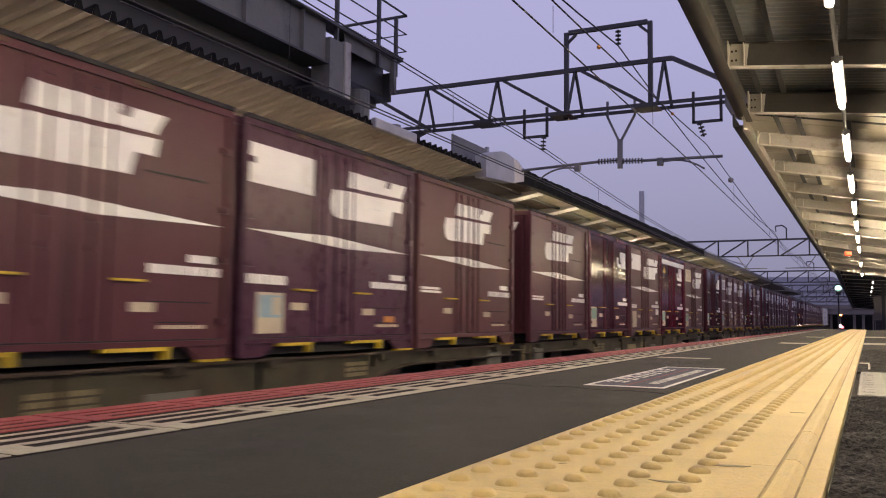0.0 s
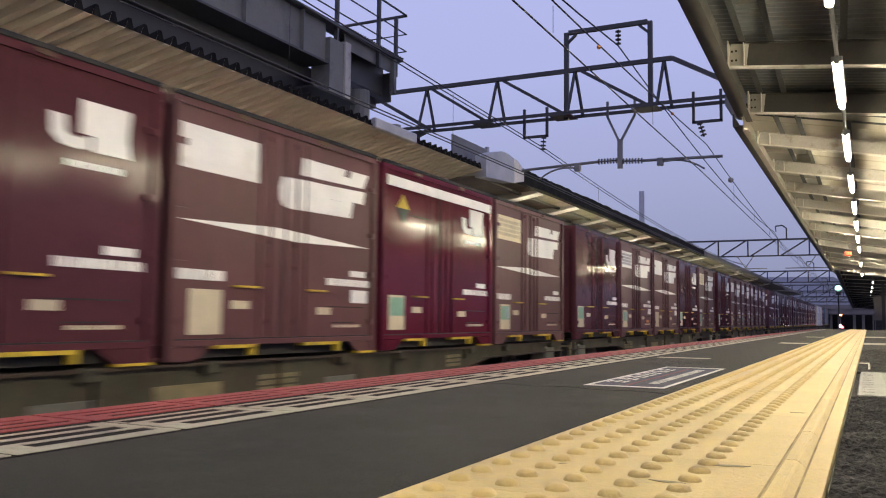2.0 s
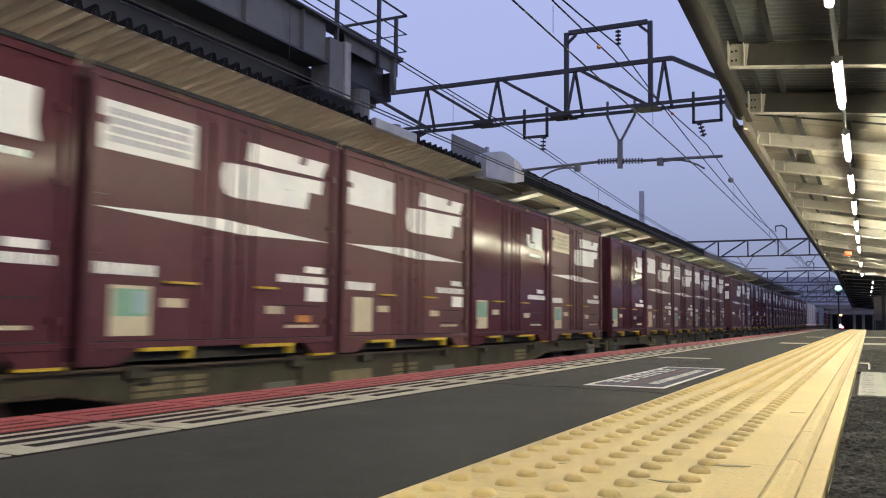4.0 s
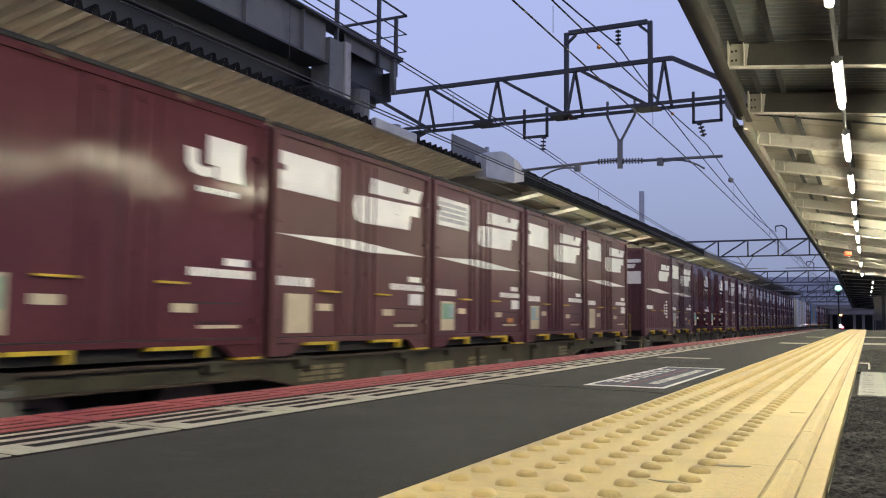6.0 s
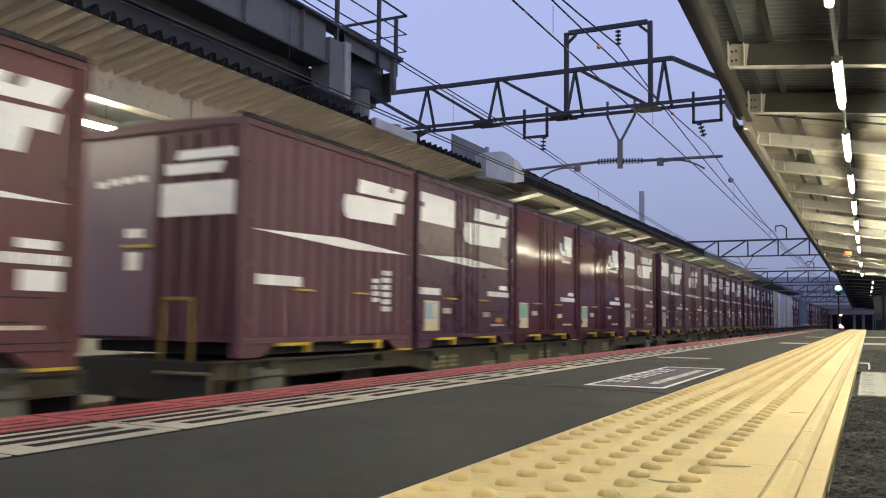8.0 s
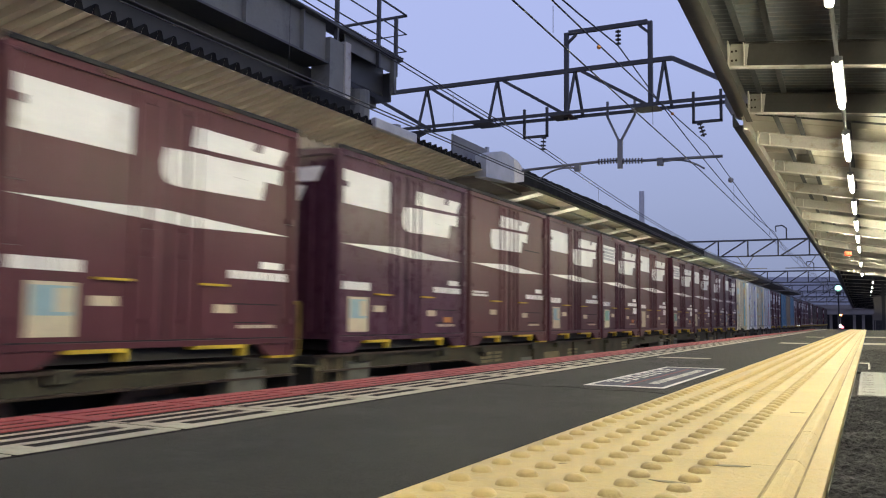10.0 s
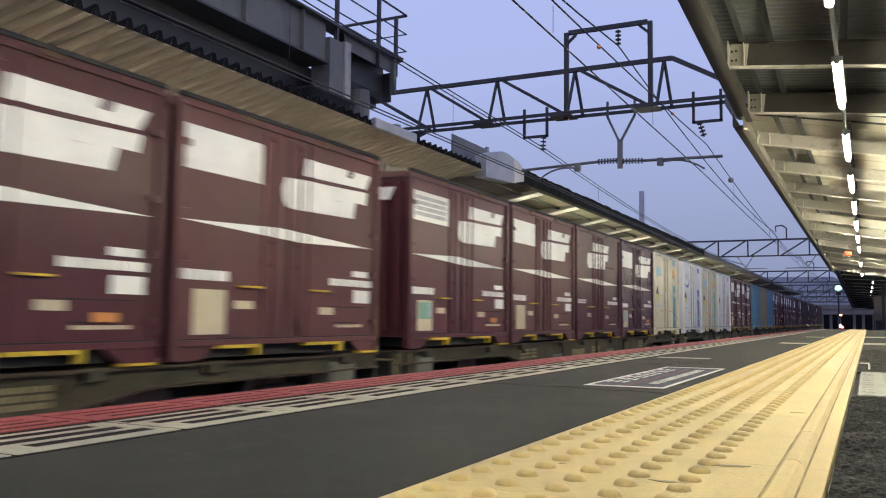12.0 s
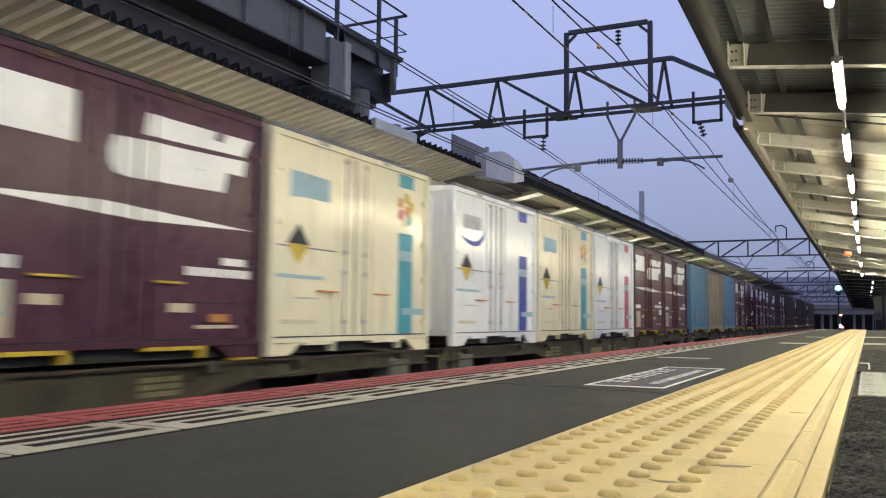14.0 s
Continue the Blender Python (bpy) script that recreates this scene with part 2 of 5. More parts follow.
def track(x, label):
    t = thing("railway_track", label, "railway track", kind="structure")
    for s in (-0.5335, 0.5335):
        b = bmesh.new()
        box(b, x + s - 0.032, -20, RAIL_Z - 0.04, x + s + 0.032, 160, RAIL_Z)
        box(b, x + s - 0.008, -20, RAIL_Z - 0.13, x + s + 0.008, 160, RAIL_Z - 0.04)
        box(b, x + s - 0.06, -20, RAIL_Z - 0.15, x + s + 0.06, 160, RAIL_Z - 0.13)
        part("rail", b, RAIL_STEEL, t)
    b = bmesh.new()
    for k in range(150):
        y = -10 + k * 0.62
        box(b, x - 1.0, y - 0.11, RAIL_Z - 0.27, x + 1.0, y + 0.11, RAIL_Z - 0.15)
    tagged(part("sleepers", b, CONCRETE, t), kind="stuff")
for x in (NEAR_TRACK, TRAIN_TRACK, FAR_TRACK):
    track(x, "steel rails on concrete sleepers in gravel")

# The platform is level near the lamps and falls away gently beyond.
CREST = 24.0
def fall(y):
    return 0.0 if y < CREST else -0.012 * (y - CREST)

def strip(name, x0, x1, y0, y1, z, depth, material, parent=None, label="", step=0.0):
    """A long slab that follows the platform's fall."""
    b = bmesh.new()
    cuts = [y0] + [c for c in (CREST, 40.0, 70.0) if y0 < c < y1] + [y1]
    rows = []
    for y in cuts:
        rows.append([b.verts.new((x, y, fall(y) + dz)) for x, dz in ((x0, z), (x1, z), (x1, z - depth), (x0, z - depth))])
    for p, q in zip(rows, rows[1:]):
        for i in range(4):
            b.faces.new((p[i], p[(i + 1) % 4], q[(i + 1) % 4], q[i]))
    b.faces.new(rows[0][::-1])
    b.faces.new(rows[-1])
    bmesh.ops.recalc_face_normals(b, faces=b.faces[:])
    return part(name, b, material, parent, label)

platform = thing("platform", "asphalt station platform with a yellow tactile strip", "platform", kind="structure")
strip("foundation", EDGE_X + 0.06, 9.0, -8, 110, -0.12, 1.4, CONCRETE, platform)
strip("asphalt", -0.93, -0.432, -8, 110, 0.0, 0.12, ASPHALT, platform, "dark smooth asphalt")
strip("asphalt", -0.044, 9.0, -8, 110, -0.012, 0.12, OLD_ASPHALT, platform, "coarse worn asphalt")
strip("tile_bed", -0.432, -0.044, -8, 110, -0.012, 0.1, CONCRETE, platform)
strip("grime_line", -0.1032, -0.1, -2, 30, 0.0008, 0.0006, GRIME, platform, "line of dark grime")
strip("grime_line", -0.0708, -0.0685, -2, 30, 0.0008, 0.0006, GRIME, platform, "line of dark grime")
strip("edge_bed", EDGE_X, -0.93, -8, 110, -0.016, 0.12, EDGE_DARK, platform)

# edge slabs: dark non-slip tiles with red and white ridges
def ridge_row(b, x, w, y0, y1, z0, z1, breaks):
    """One raised ridge along the platform, broken by short gaps."""
    y = y0
    for g in breaks + [y1]:
        if g - 0.012 > y:
            box(b, x - w / 2, y, z0, x + w / 2, g - 0.012, z1)
        y = g + 0.012
SLAB = 0.29
def edge_slab_meshes():
    dark = block(EDGE_X, 0.003, -0.016, -0.934, SLAB - 0.003, -0.0012)
    red, white = bmesh.new(), bmesh.new()
    box(red, EDGE_X - 0.004, 0.004, -0.05, EDGE_X + 0.012, SLAB - 0.004, 0.0)
    # a red field with narrow slots, then a pale field with wider ones; the slots start in steps
    def field(b, x0, x1, slots, y_off):
        xs = sorted([x0, x1] + [e for c, w_ in slots for e in (c - w_ / 2, c + w_ / 2)])
        for i in range(0, len(xs) - 1):
            xa, xb = xs[i], xs[i + 1]
            if i % 2 == 0:
                box(b, xa, 0.004, -0.0012, xb, SLAB - 0.004, 0.0)
            else:
                k = i // 2
                ya = y_off + 0.022 * k
                box(b, xa, 0.004, -0.0012, xb, ya, -0.0002)
                box(b, xa, SLAB - 0.004 - 0.014 * (len(slots) - k), -0.0012, xb, SLAB - 0.004, -0.0002)
    field(red, EDGE_X + 0.012, -1.145, [(-1.252, 0.012), (-1.214, 0.015), (-1.176, 0.015)], 0.02)
    field(white, -1.118, -0.95, [(-1.092, 0.032), (-1.046, 0.034), (-0.999, 0.034)], 0.012)
    return [mesh_of("edge_slab", dark, EDGE_DARK), mesh_of("red_ridges", red, WORN_RED), mesh_of("white_ridges", white, WORN_WHITE)]
EDGE_MESHES = edge_slab_meshes()

# markings painted on the asphalt
def flat_mark(name, pts, material, parent, label="", z=0.0006):
    return part(name, plate(bmesh.new(), [(x, y, z) for x, y in pts], 0.0006, (0, 0, 1)), material, parent, label)

notice = thing("floor_notice", "dark blue rectangular floor notice with white border and writing", "floor sign")
NOTICE_WHITE = mat("notice_white_paint", (0.6, 0.59, 0.55), 0.65, var=0.2, scale=8, dirt=(0.3, 0.29, 0.28), dirt_amt=0.2, dscale=20)
NOTICE_BLUE = mat("dark_blue_floor_paint", (0.035, 0.037, 0.06), 0.7, var=0.25, scale=8, bump=0.3, bscale=200)
DULL_RED = mat("dull_red_line", (0.16, 0.035, 0.045), 0.7, var=0.3, scale=10)
x0, x1, y0, y1 = -0.682, -0.47, 2.205, 3.25
flat_mark("notice_field", [(x0, y0), (x1, y0), (x1, y1), (x0, y1)], NOTICE_BLUE, notice)
w = 0.012
for a, b_, c, d in ((x0, y0, x1, y0 + 0.03), (x0, y1 - 0.03, x1, y1), (x0, y0 + 0.03, x0 + w, y1 - 0.03), (x1 - w, y0 + 0.03, x1, y1 - 0.03)):
    flat_mark("notice_border", [(a, b_), (c, b_), (c, d), (a, d)], NOTICE_WHITE, notice, "worn white border", 0.0016)
flat_mark("notice_line", [(-0.585, y0 + 0.06), (-0.577, y0 + 0.06), (-0.577, y1 - 0.08), (-0.585, y1 - 0.08)], DULL_RED, notice, "dull red dividing line", 0.0016)
rng = random.Random(4)
b = bmesh.new()
for col, n, hgt in ((-0.635, 7, 0.05), (-0.53, 17, 0.022)):
    span = (y1 - y0 - 0.3) / n
    for k in range(n):
        ya = y0 + 0.15 + k * span
        for s in range(3):
            xx = col - hgt / 2 + hgt * s / 2.2
            box(b, xx - 0.004, ya + rng.uniform(0, 0.2) * span, 0.0016, xx + 0.004, ya + span * rng.uniform(0.6, 0.85), 0.0024)
        box(b, col - hgt / 2, ya + span * 0.35, 0.0016, col + hgt / 2, ya + span * 0.35 + 0.012, 0.0024)
tagged(part("notice_writing", b, NOTICE_WHITE, notice, "rows of white writing"), kind="stuff")
lines = thing("floor_lines", "short worn white lines painted on the asphalt", "floor marking")
for a, b_, c, d in ((-0.9, 4.06, -0.662, 4.14), (-0.66, 7.4, -0.44, 7.75), (-0.66, 10.8, -0.46, 11.1)):
    flat_mark("painted_line", [(a, b_), (c, b_), (c, d), (a, d)], WORN_WHITE, lines)
for a, b_, c, d in ((-0.042, 7.8, 0.6, 8.5), (-0.042, 11.5, 0.6, 12.4)):
    flat_mark("painted_line", [(a, b_), (c, b_), (c, d), (a, d)], WORN_WHITE, lines, z=-0.005)
bracket = thing("floor_bracket_mark", "thin white angular mark beside the tactile strip", "floor marking")
flat_mark("mark_bar", [(-0.04, 4.2), (0.0, 4.2), (0.0, 4.3), (-0.04, 4.3)], WORN_WHITE, bracket, z=-0.005)
flat_mark("mark_bar", [(-0.006, 3.7), (0.002, 3.7), (0.002, 4.2), (-0.006, 4.2)], WORN_WHITE, bracket, z=-0.005)
# a crack that runs across the asphalt
b = bmesh.new()
pts = [(-0.93 + 0.05 * k, 2.12 + 0.018 * math.sin(k * 1.7) - 0.008 * max(0, k - 4)) for k in range(11)]
for (xa, ya), (xb, yb) in zip(pts, pts[1:]):
    plate(b, [(xa, ya, 0.0006), (xb, yb, 0.0006), (xb, yb + 0.006, 0.0006), (xa, ya + 0.006, 0.0006)], 0.0004, (0, 0, 1))
part("crack", b, EDGE_DARK, platform, "thin dark crack in the asphalt")
cover = thing("drain_cover", "pale chequered steel drain cover set in the asphalt", "drain cover")
part("cover_plate", block(-0.03, 2.34, -0.008, 0.5, 3.44, -0.002, 0.003), COVER_STEEL, cover)
b = bmesh.new()
for j in range(22):
    for i in range(9):
        beam(b, (-0.02 + i * 0.058, 2.37 + j * 0.048, -0.002), (0.01 + i * 0.058, 2.37 + j * 0.048 + (0.02 if (i + j) % 2 else -0.02) + 0.01, -0.002), 0.004, 0.0008)
tagged(part("cover_ribs", b, COVER_STEEL, cover), kind="stuff")

# ---- the canopy over the platform ----
def eave_x(y):
    return -1.82 + 0.003 * (y - 15)
ROOF_END = 50.0

def canopy_section(label, y0, y1, eave, zr, slope, rafters, rib_h, sheet, rafter_paint, purlins, ribbed_sheet, drop=0.0):
    """A canopy that is highest at the eave and falls towards the middle. zr: underside of the rafters at x = -1.5."""
    c = thing("platform_canopy", label, "canopy", kind="structure")
    def z_at(x, dz=0.0):
        return zr - slope * (x + 1.5) + dz
    XR = 3.4
    b = bmesh.new()
    prev = None
    y = y0
    while y < y1:
        for dy, dz in ((0, 0), (0.05, 0.045), (0.08, 0.045), (0.13, 0)) if ribbed_sheet else ((0, 0), (0.45, 0), (0.455, 0.015), (0.9, 0.015)):
            yy = min(y + dy, y1)
            row = [b.verts.new((x, yy, z_at(x, rib_h + 0.11 + dz))) for x in (eave(yy), 0.9, XR)]
            if prev:
                for i in range(2):
                    b.faces.new((prev[i], prev[i + 1], row[i + 1], row[i]))
            prev = row
        y += 0.16 if ribbed_sheet else 0.92
    part("roof_sheet", b, sheet, c)
    b = bmesh.new()
    plate(b, [(eave(y0), y0, z_at(eave(y0), rib_h + 0.15)), (XR, y0, z_at(XR, rib_h + 0.15)), (XR, y1, z_at(XR, rib_h + 0.15)), (eave(y1), y1, z_at(eave(y1), rib_h + 0.15))], 0.03, (0, 0, 1))
    part("roof_top", b, FAR_DARK, c)
    for y in rafters:
        ex = eave(y) + 0.22
        b = bmesh.new()
        za, zb = z_at(ex), z_at(XR - 0.1)
        beam(b, (ex, y, za + rib_h / 2), (XR - 0.1, y, zb + rib_h / 2), 0.012, rib_h)
        beam(b, (ex, y, za + rib_h), (XR - 0.1, y, zb + rib_h), 0.12, 0.012)
        part("rafter", b, rafter_paint, c)
        # the flange's lamplit brightness is put into its colour
        part("rafter_flange", beam(bmesh.new(), (ex, y, za - 0.008), (XR - 0.1, y, zb - 0.008), 0.12, 0.016), WHITE_LIT_STEEL, c, "bottom flange whitened for the lamplight on it")
        b = bmesh.new()
        box(b, ex - 0.02, y - 0.08, z_at(ex, -0.012), ex - 0.004, y + 0.08, z_at(ex, rib_h + 0.02))
        box(b, ex + 0.17, y - 0.064, z_at(ex + 0.17, -0.004), ex + 0.182, y + 0.064, z_at(ex + 0.17, rib_h))
        part("rafter_end", b, WHITE_LIT_STEEL, c, "pale bolted end plate")
        if ribbed_sheet:
            b = bmesh.new()
            for dx in (0.03, 0.08):
                for dz in (0.07, 0.19):
                    rod(b, (ex + dx, y - 0.024, z_at(ex, dz)), (ex + dx, y - 0.006, z_at(ex, dz)), 0.014, 6)
            part("bolts", b, RUST_EDGE, c, "rusty bolts")
        if ribbed_sheet:
            b = bmesh.new()
            for dy in (-0.009, 0.009):
                beam(b, (ex, y + dy, z_at(ex, rib_h / 2)), (ex + 0.22, y + dy, z_at(ex + 0.22, rib_h / 2)), 0.004, rib_h - 0.012)
            part("rafter_tip", b, STEEL_LIGHT, c, "pale painted rafter end with rust stains")
    for x in purlins:
        b = bmesh.new()
        z = z_at(x, rib_h + 0.055)
        d0, d1 = eave(y0) - eave(12), eave(y1) - eave(12)
        beam(b, (x + d0, y0, z - 0.045), (x + d1, y1, z - 0.045), 0.075, 0.008)
        beam(b, (x + d0 - 0.035, y0, z), (x + d1 - 0.035, y1, z), 0.008, 0.09)
        part("purlin", b, STEEL_DARK, c)
    e0, e1 = eave(y0), eave(y1)
    za = z_at(-1.6)
    b = bmesh.new()
    beam(b, (e0 + 0.14, y0, za + rib_h / 2), (e1 + 0.14, y1, za + rib_h / 2), 0.014, rib_h + 0.08)
    beam(b, (e0 + 0.17, y0, za - 0.035), (e1 + 0.17, y1, za - 0.035), 0.09, 0.012)
    part("eave_beam", b, rafter_paint, c)
    b = bmesh.new()
    beam(b, (e0 - 0.02, y0, za + rib_h * 0.65), (e1 - 0.02, y1, za + rib_h * 0.65), 0.014, rib_h * 0.9)
    beam(b, (e0 + 0.06, y0, za + rib_h * 0.2), (e1 + 0.06, y1, za + rib_h * 0.2), 0.16, 0.012)
    part("gutter", b, STEEL_DARK, c)
    if drop:
        for o in c.children:
            for v in o.data.vertices:
                v.co.z -= drop * (v.co.y - y0)
    return c

canopy_section("dark grey steel canopy with ribbed metal sheets", -10.0, 14.3, lambda y: -1.43 - 0.026 * y, 3.42, 0.113,
               [11.15 + 2.65 * k for k in range(-7, 2)], 0.3, SHEET_GREY, NEAR_RAFTER, (-1.36, -1.02, -0.2, 0.5, 1.2, 2.0), True)
far_canopy = canopy_section("pale beige steel canopy with lit rafters over the platform", 13.95, ROOF_END, lambda y: eave_x(y), 3.21, 0.18,
               [15.3 + 2.65 * k for k in range(13)], 0.2, SHEET_BEIGE, STEEL_LIGHT, (-1.22, -0.9, -0.2, 0.5, 1.2), False, drop=0.0105)
part("end_board", plate(bmesh.new(), [(-1.55, 14.31, 3.5), (3.4, 14.31, 2.6), (3.4, 14.31, 3.4), (-1.55, 14.31, 3.88)], 0.03, (0, 1, 0)), STEEL_DARK, far_canopy)
for y in (28.5, 39.1, 49.0):
    b = bmesh.new()
    for sx in (-0.1, 0.1):
        box(b, 2.0 + sx - 0.008, y - 0.1, fall(y), 2.0 + sx + 0.008, y + 0.1, 2.6)
    box(b, 1.9, y - 0.008, fall(y), 2.1, y + 0.008, 2.6)
    part("column", b, STEEL_DARK, far_canopy)
canopy_section("dim grey canopy at the platform's far end", 50.3, 116.0, lambda y: -1.55 - 0.002 * (y - 50), 2.92, 0.06,
               [52.5 + 4.0 * k for k in range(16)], 0.2, SHEET_GREY, STEEL_DARK, (-0.6, 0.5, 1.5), False, drop=0.016)
end_columns = thing("canopy_columns", "dark steel columns carrying the far canopy", "column", kind="structure")
for y in (58.0, 70.0, 82.0, 94.0, 106.0):
    part("column", block(0.75, y, fall(y), 0.93, y + 0.18, 2.75 - 0.016 * (y - 50)), STEEL_DARK, end_columns)

# lamps in a row under the rafters
LAMP_Z = 2.75
lamp = thing("ceiling_lamp", "white fluorescent tube lamp hanging in a row under the canopy", "lamp", pose(-0.215, 9.25, LAMP_Z), group="lamps under the canopy")
part("tube", rod(bmesh.new(), (0, 0.0, 0), (0, 1.8, 0), 0.034, 12), TUBE, lamp, "bright white tube")
for ya, yb in ((-0.06, -0.004), (1.804, 1.86)):
    part("end_cap", block(-0.025, ya + 0.02 if ya < 0 else ya, 0.01, 0.025, yb if ya < 0 else yb - 0.02, 0.1, 0.008), STEEL_GREY, lamp)
part("housing", block(-0.055, -0.002, 0.04, 0.055, 1.802, 0.1, 0.008), STEEL_GREY, lamp)
for yy in (0.25, 1.7):
    part("hanger", rod(bmesh.new(), (0, yy, 0.1), (0, yy, 0.5), 0.012, 6), STEEL_GREY, lamp)
for k in (-3, -2, -1, 1, 2, 3, 4, 5, 6, 8, 10):
    copy_thing(lamp, pose(-0.215, 9.25 + 3.67 * k, LAMP_Z - 0.0078 * max(0.0, 3.67 * k - 10.7)))
conduit_run = rod(rod(bmesh.new(), (-0.215, -9, 2.875), (-0.215, 20, 2.875), 0.022, 6), (-0.215, 20, 2.875), (-0.215, 48, 2.657), 0.022, 6)
solid("conduit", conduit_run, STEEL_GREY, "grey steel lamp conduit under the canopy", "conduit")
# added second row, out of view, that brightens platform and roof from the right
for x in (1.3,):
    for k in range(-1, 4):
        copy_thing(lamp, pose(x + 0.9, 5.4 + 3.67 * k, 2.93))

end_lamp = thing("end_canopy_lamp", "small dim tube lamp under the far canopy", "lamp", pose(0.3, 54.7, 2.5), group="lamps at the platform's end")
part("tube", rod(bmesh.new(), (0, 0, 0), (0, 0.9, 0), 0.05, 8), TUBE_DIM, end_lamp)
part("hanger", rod(bmesh.new(), (0, 0.45, 0.04), (0, 0.45, 0.36), 0.02, 6), STEEL_GREY, end_lamp)
for k in (1, 2, 3, 6):
    copy_thing(end_lamp, pose(0.3 - 0.018 * k, 54.7 + 8.0 * k, 2.5))

# hanging sign
sign = thing("hanging_sign", "small lit orange sign hanging under the canopy", "sign", pose(-0.556, 32.0, 2.52))
part("sign_face", block(-0.1, -0.03, -0.075, 0.1, 0.03, 0.075, 0.01), SIGN_RED, sign)
part("sign_frame", block(-0.11, 0.032, -0.085, 0.11, 0.07, 0.085, 0.01), STEEL_DARK, sign)
part("sign_rod", rod(bmesh.new(), (0, 0.05, 0.14), (0, 0.05, 0.4), 0.015, 6), STEEL_LIGHT, sign)
# ---- far side: platform, roofs and footbridge ----
far_platform = thing("far_platform", "concrete platform behind the train", "platform", kind="structure")
part("slab", block(-18, -8, -1.5, -12.6, 110, -0.1), CONCRETE, far_platform)

def corrugated(y0, y1, xa, za, xb, zb, pitch=0.26, depth=0.1, material=SHEET_BEIGE, name="roof_sheet", parent=None):
    """A folded sheet: ridges run from the eave (xa, za) inwards to (xb, zb)."""
    b = bmesh.new()
    prev = None
    y = y0
    k = 0
    for_cap = []
    seq = ((0.0, 0.0), (0.44, 0.0), (0.62, 1.0), (0.78, 1.0))
    while y < y1:
        for f, up in seq:
            yy = y + f * pitch
            row = [b.verts.new((xa, yy, za + up * depth)), b.verts.new((xb, yy, zb + up * depth)),
                   b.verts.new((xb, yy, zb + up * depth + 0.006)), b.verts.new((xa, yy, za + up * depth + 0.006))]
            if prev:
                for i in range(4):
                    face = b.faces.new((prev[i], prev[(i + 1) % 4], row[(i + 1) % 4], row[i]))
                    face.material_index = 1 if i == 2 else 0
            prev = row
        for_cap.append(y)
        y += pitch
    bmesh.ops.recalc_face_normals(b, faces=b.faces[:])
    sheet = part(name, b, [material, ROOF_BLACK], parent)
    # added black plates across the ridge ends stand for the dark inside the folds
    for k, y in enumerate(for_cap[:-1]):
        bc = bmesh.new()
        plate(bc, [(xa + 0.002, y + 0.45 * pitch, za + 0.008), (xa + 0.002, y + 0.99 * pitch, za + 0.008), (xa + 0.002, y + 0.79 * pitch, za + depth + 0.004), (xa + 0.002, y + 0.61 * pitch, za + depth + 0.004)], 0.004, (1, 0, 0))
        part("ridge_closure", bc, RIDGE_SHADE, parent)
    return sheet

left_roof = thing("corrugated_canopy", "beige folded metal canopy roof behind the train", "canopy", kind="structure")
corrugated(-4, 18.7, -8.3, 3.78, -9.5, 3.56, depth=0.15, material=SHEET_FOLDED, parent=left_roof)
part("fascia_beam", block(-9.62, -4, 3.2, -9.5, 19, 3.72), STEEL_LIGHT, left_roof, "pale steel beam under the roof")
part("beam_flange", block(-9.7, -4, 3.17, -9.42, 19, 3.198), STEEL_LIGHT, left_roof)
for y in range(-2, 19, 2):
    part("stiffener", block(-9.5, y, 3.2, -9.44, y + 0.015, 3.55), STEEL_LIGHT, left_roof)
part("inner_roof", block(-16, -4, 3.7, -9.62, 19, 3.8), SHEET_GREY, left_roof)
for y in (2, 6.4, 10.8, 15.2):
    part("cross_beam", block(-15, y, 3.3, -9.7, y + 0.14, 3.6), STEEL_GREY, left_roof)
part("end_gutter", block(-8.34, 13.55, 3.75, -8.22, 15.2, 3.95, 0.02), GALV, left_roof, "pale galvanised box on the eave")
part("end_trim", block(-9.5, 18.75, 3.66, -8.28, 18.95, 3.98, 0.01), GALV, left_roof)

vent = thing("roof_box", "rounded grey metal box at the end of the canopy", "roof box")
b = bmesh.new()
outline = [(18.7, 3.6), (18.7, 4.14), (19.25, 4.32), (19.7, 4.41), (20.1, 4.42), (20.5, 4.36), (20.5, 3.72)]
plate(b, [(-8.5, y, z) for y, z in outline], 0.3, (1, 0, 0))
part("box_shell", b, GALV, vent)
b = bmesh.new()
plate(b, [(-8.5, y, z) for y, z in ((20.5, 3.72), (20.5, 4.36), (20.8, 4.33), (21.1, 4.2), (21.2, 4.08), (21.2, 3.86))], 0.31, (1, 0, 0))
part("box_cap", b, WHITE_LIT_STEEL, vent, "pale rounded end cap")
part("box_floor", block(-9.6, 18.75, 3.62, -8.52, 21.15, 3.66), DIM_BOARD, vent)
part("box_plate", block(-9.4, 19.2, 3.68, -9.36, 21.36, 4.86), STEEL_GREY, vent, "upright grey sheet")
part("plate_rim", block(-9.42, 21.36, 3.68, -9.34, 21.5, 4.93), GALV, vent)

far_roof = thing("far_canopy", "dark edged canopy roof with lit white beams", "canopy", kind="structure")
FR0, FR1 = 21.2, 130.0
b = bmesh.new()
rng = random.Random(9)
prev = None
for k in range(97):
    y = FR0 + 0.3 * k
    top = 4.27 + rng.uniform(-0.025, 0.03)
    row = [b.verts.new(p) for p in ((-8.5, y, 3.87), (-8.3, y, 3.87 + rng.uniform(-0.012, 0.012)), (-8.3 + rng.uniform(-0.012, 0.012), y, top - 0.03), (-8.36, y, top), (-8.5, y, top))]
    if prev:
        for i in range(5):
            b.faces.new((prev[i], prev[(i + 1) % 5], row[(i + 1) % 5], row[i]))
    else:
        b.faces.new(row)
    prev = row
b.faces.new(prev)
bmesh.ops.recalc_face_normals(b, faces=b.faces[:])
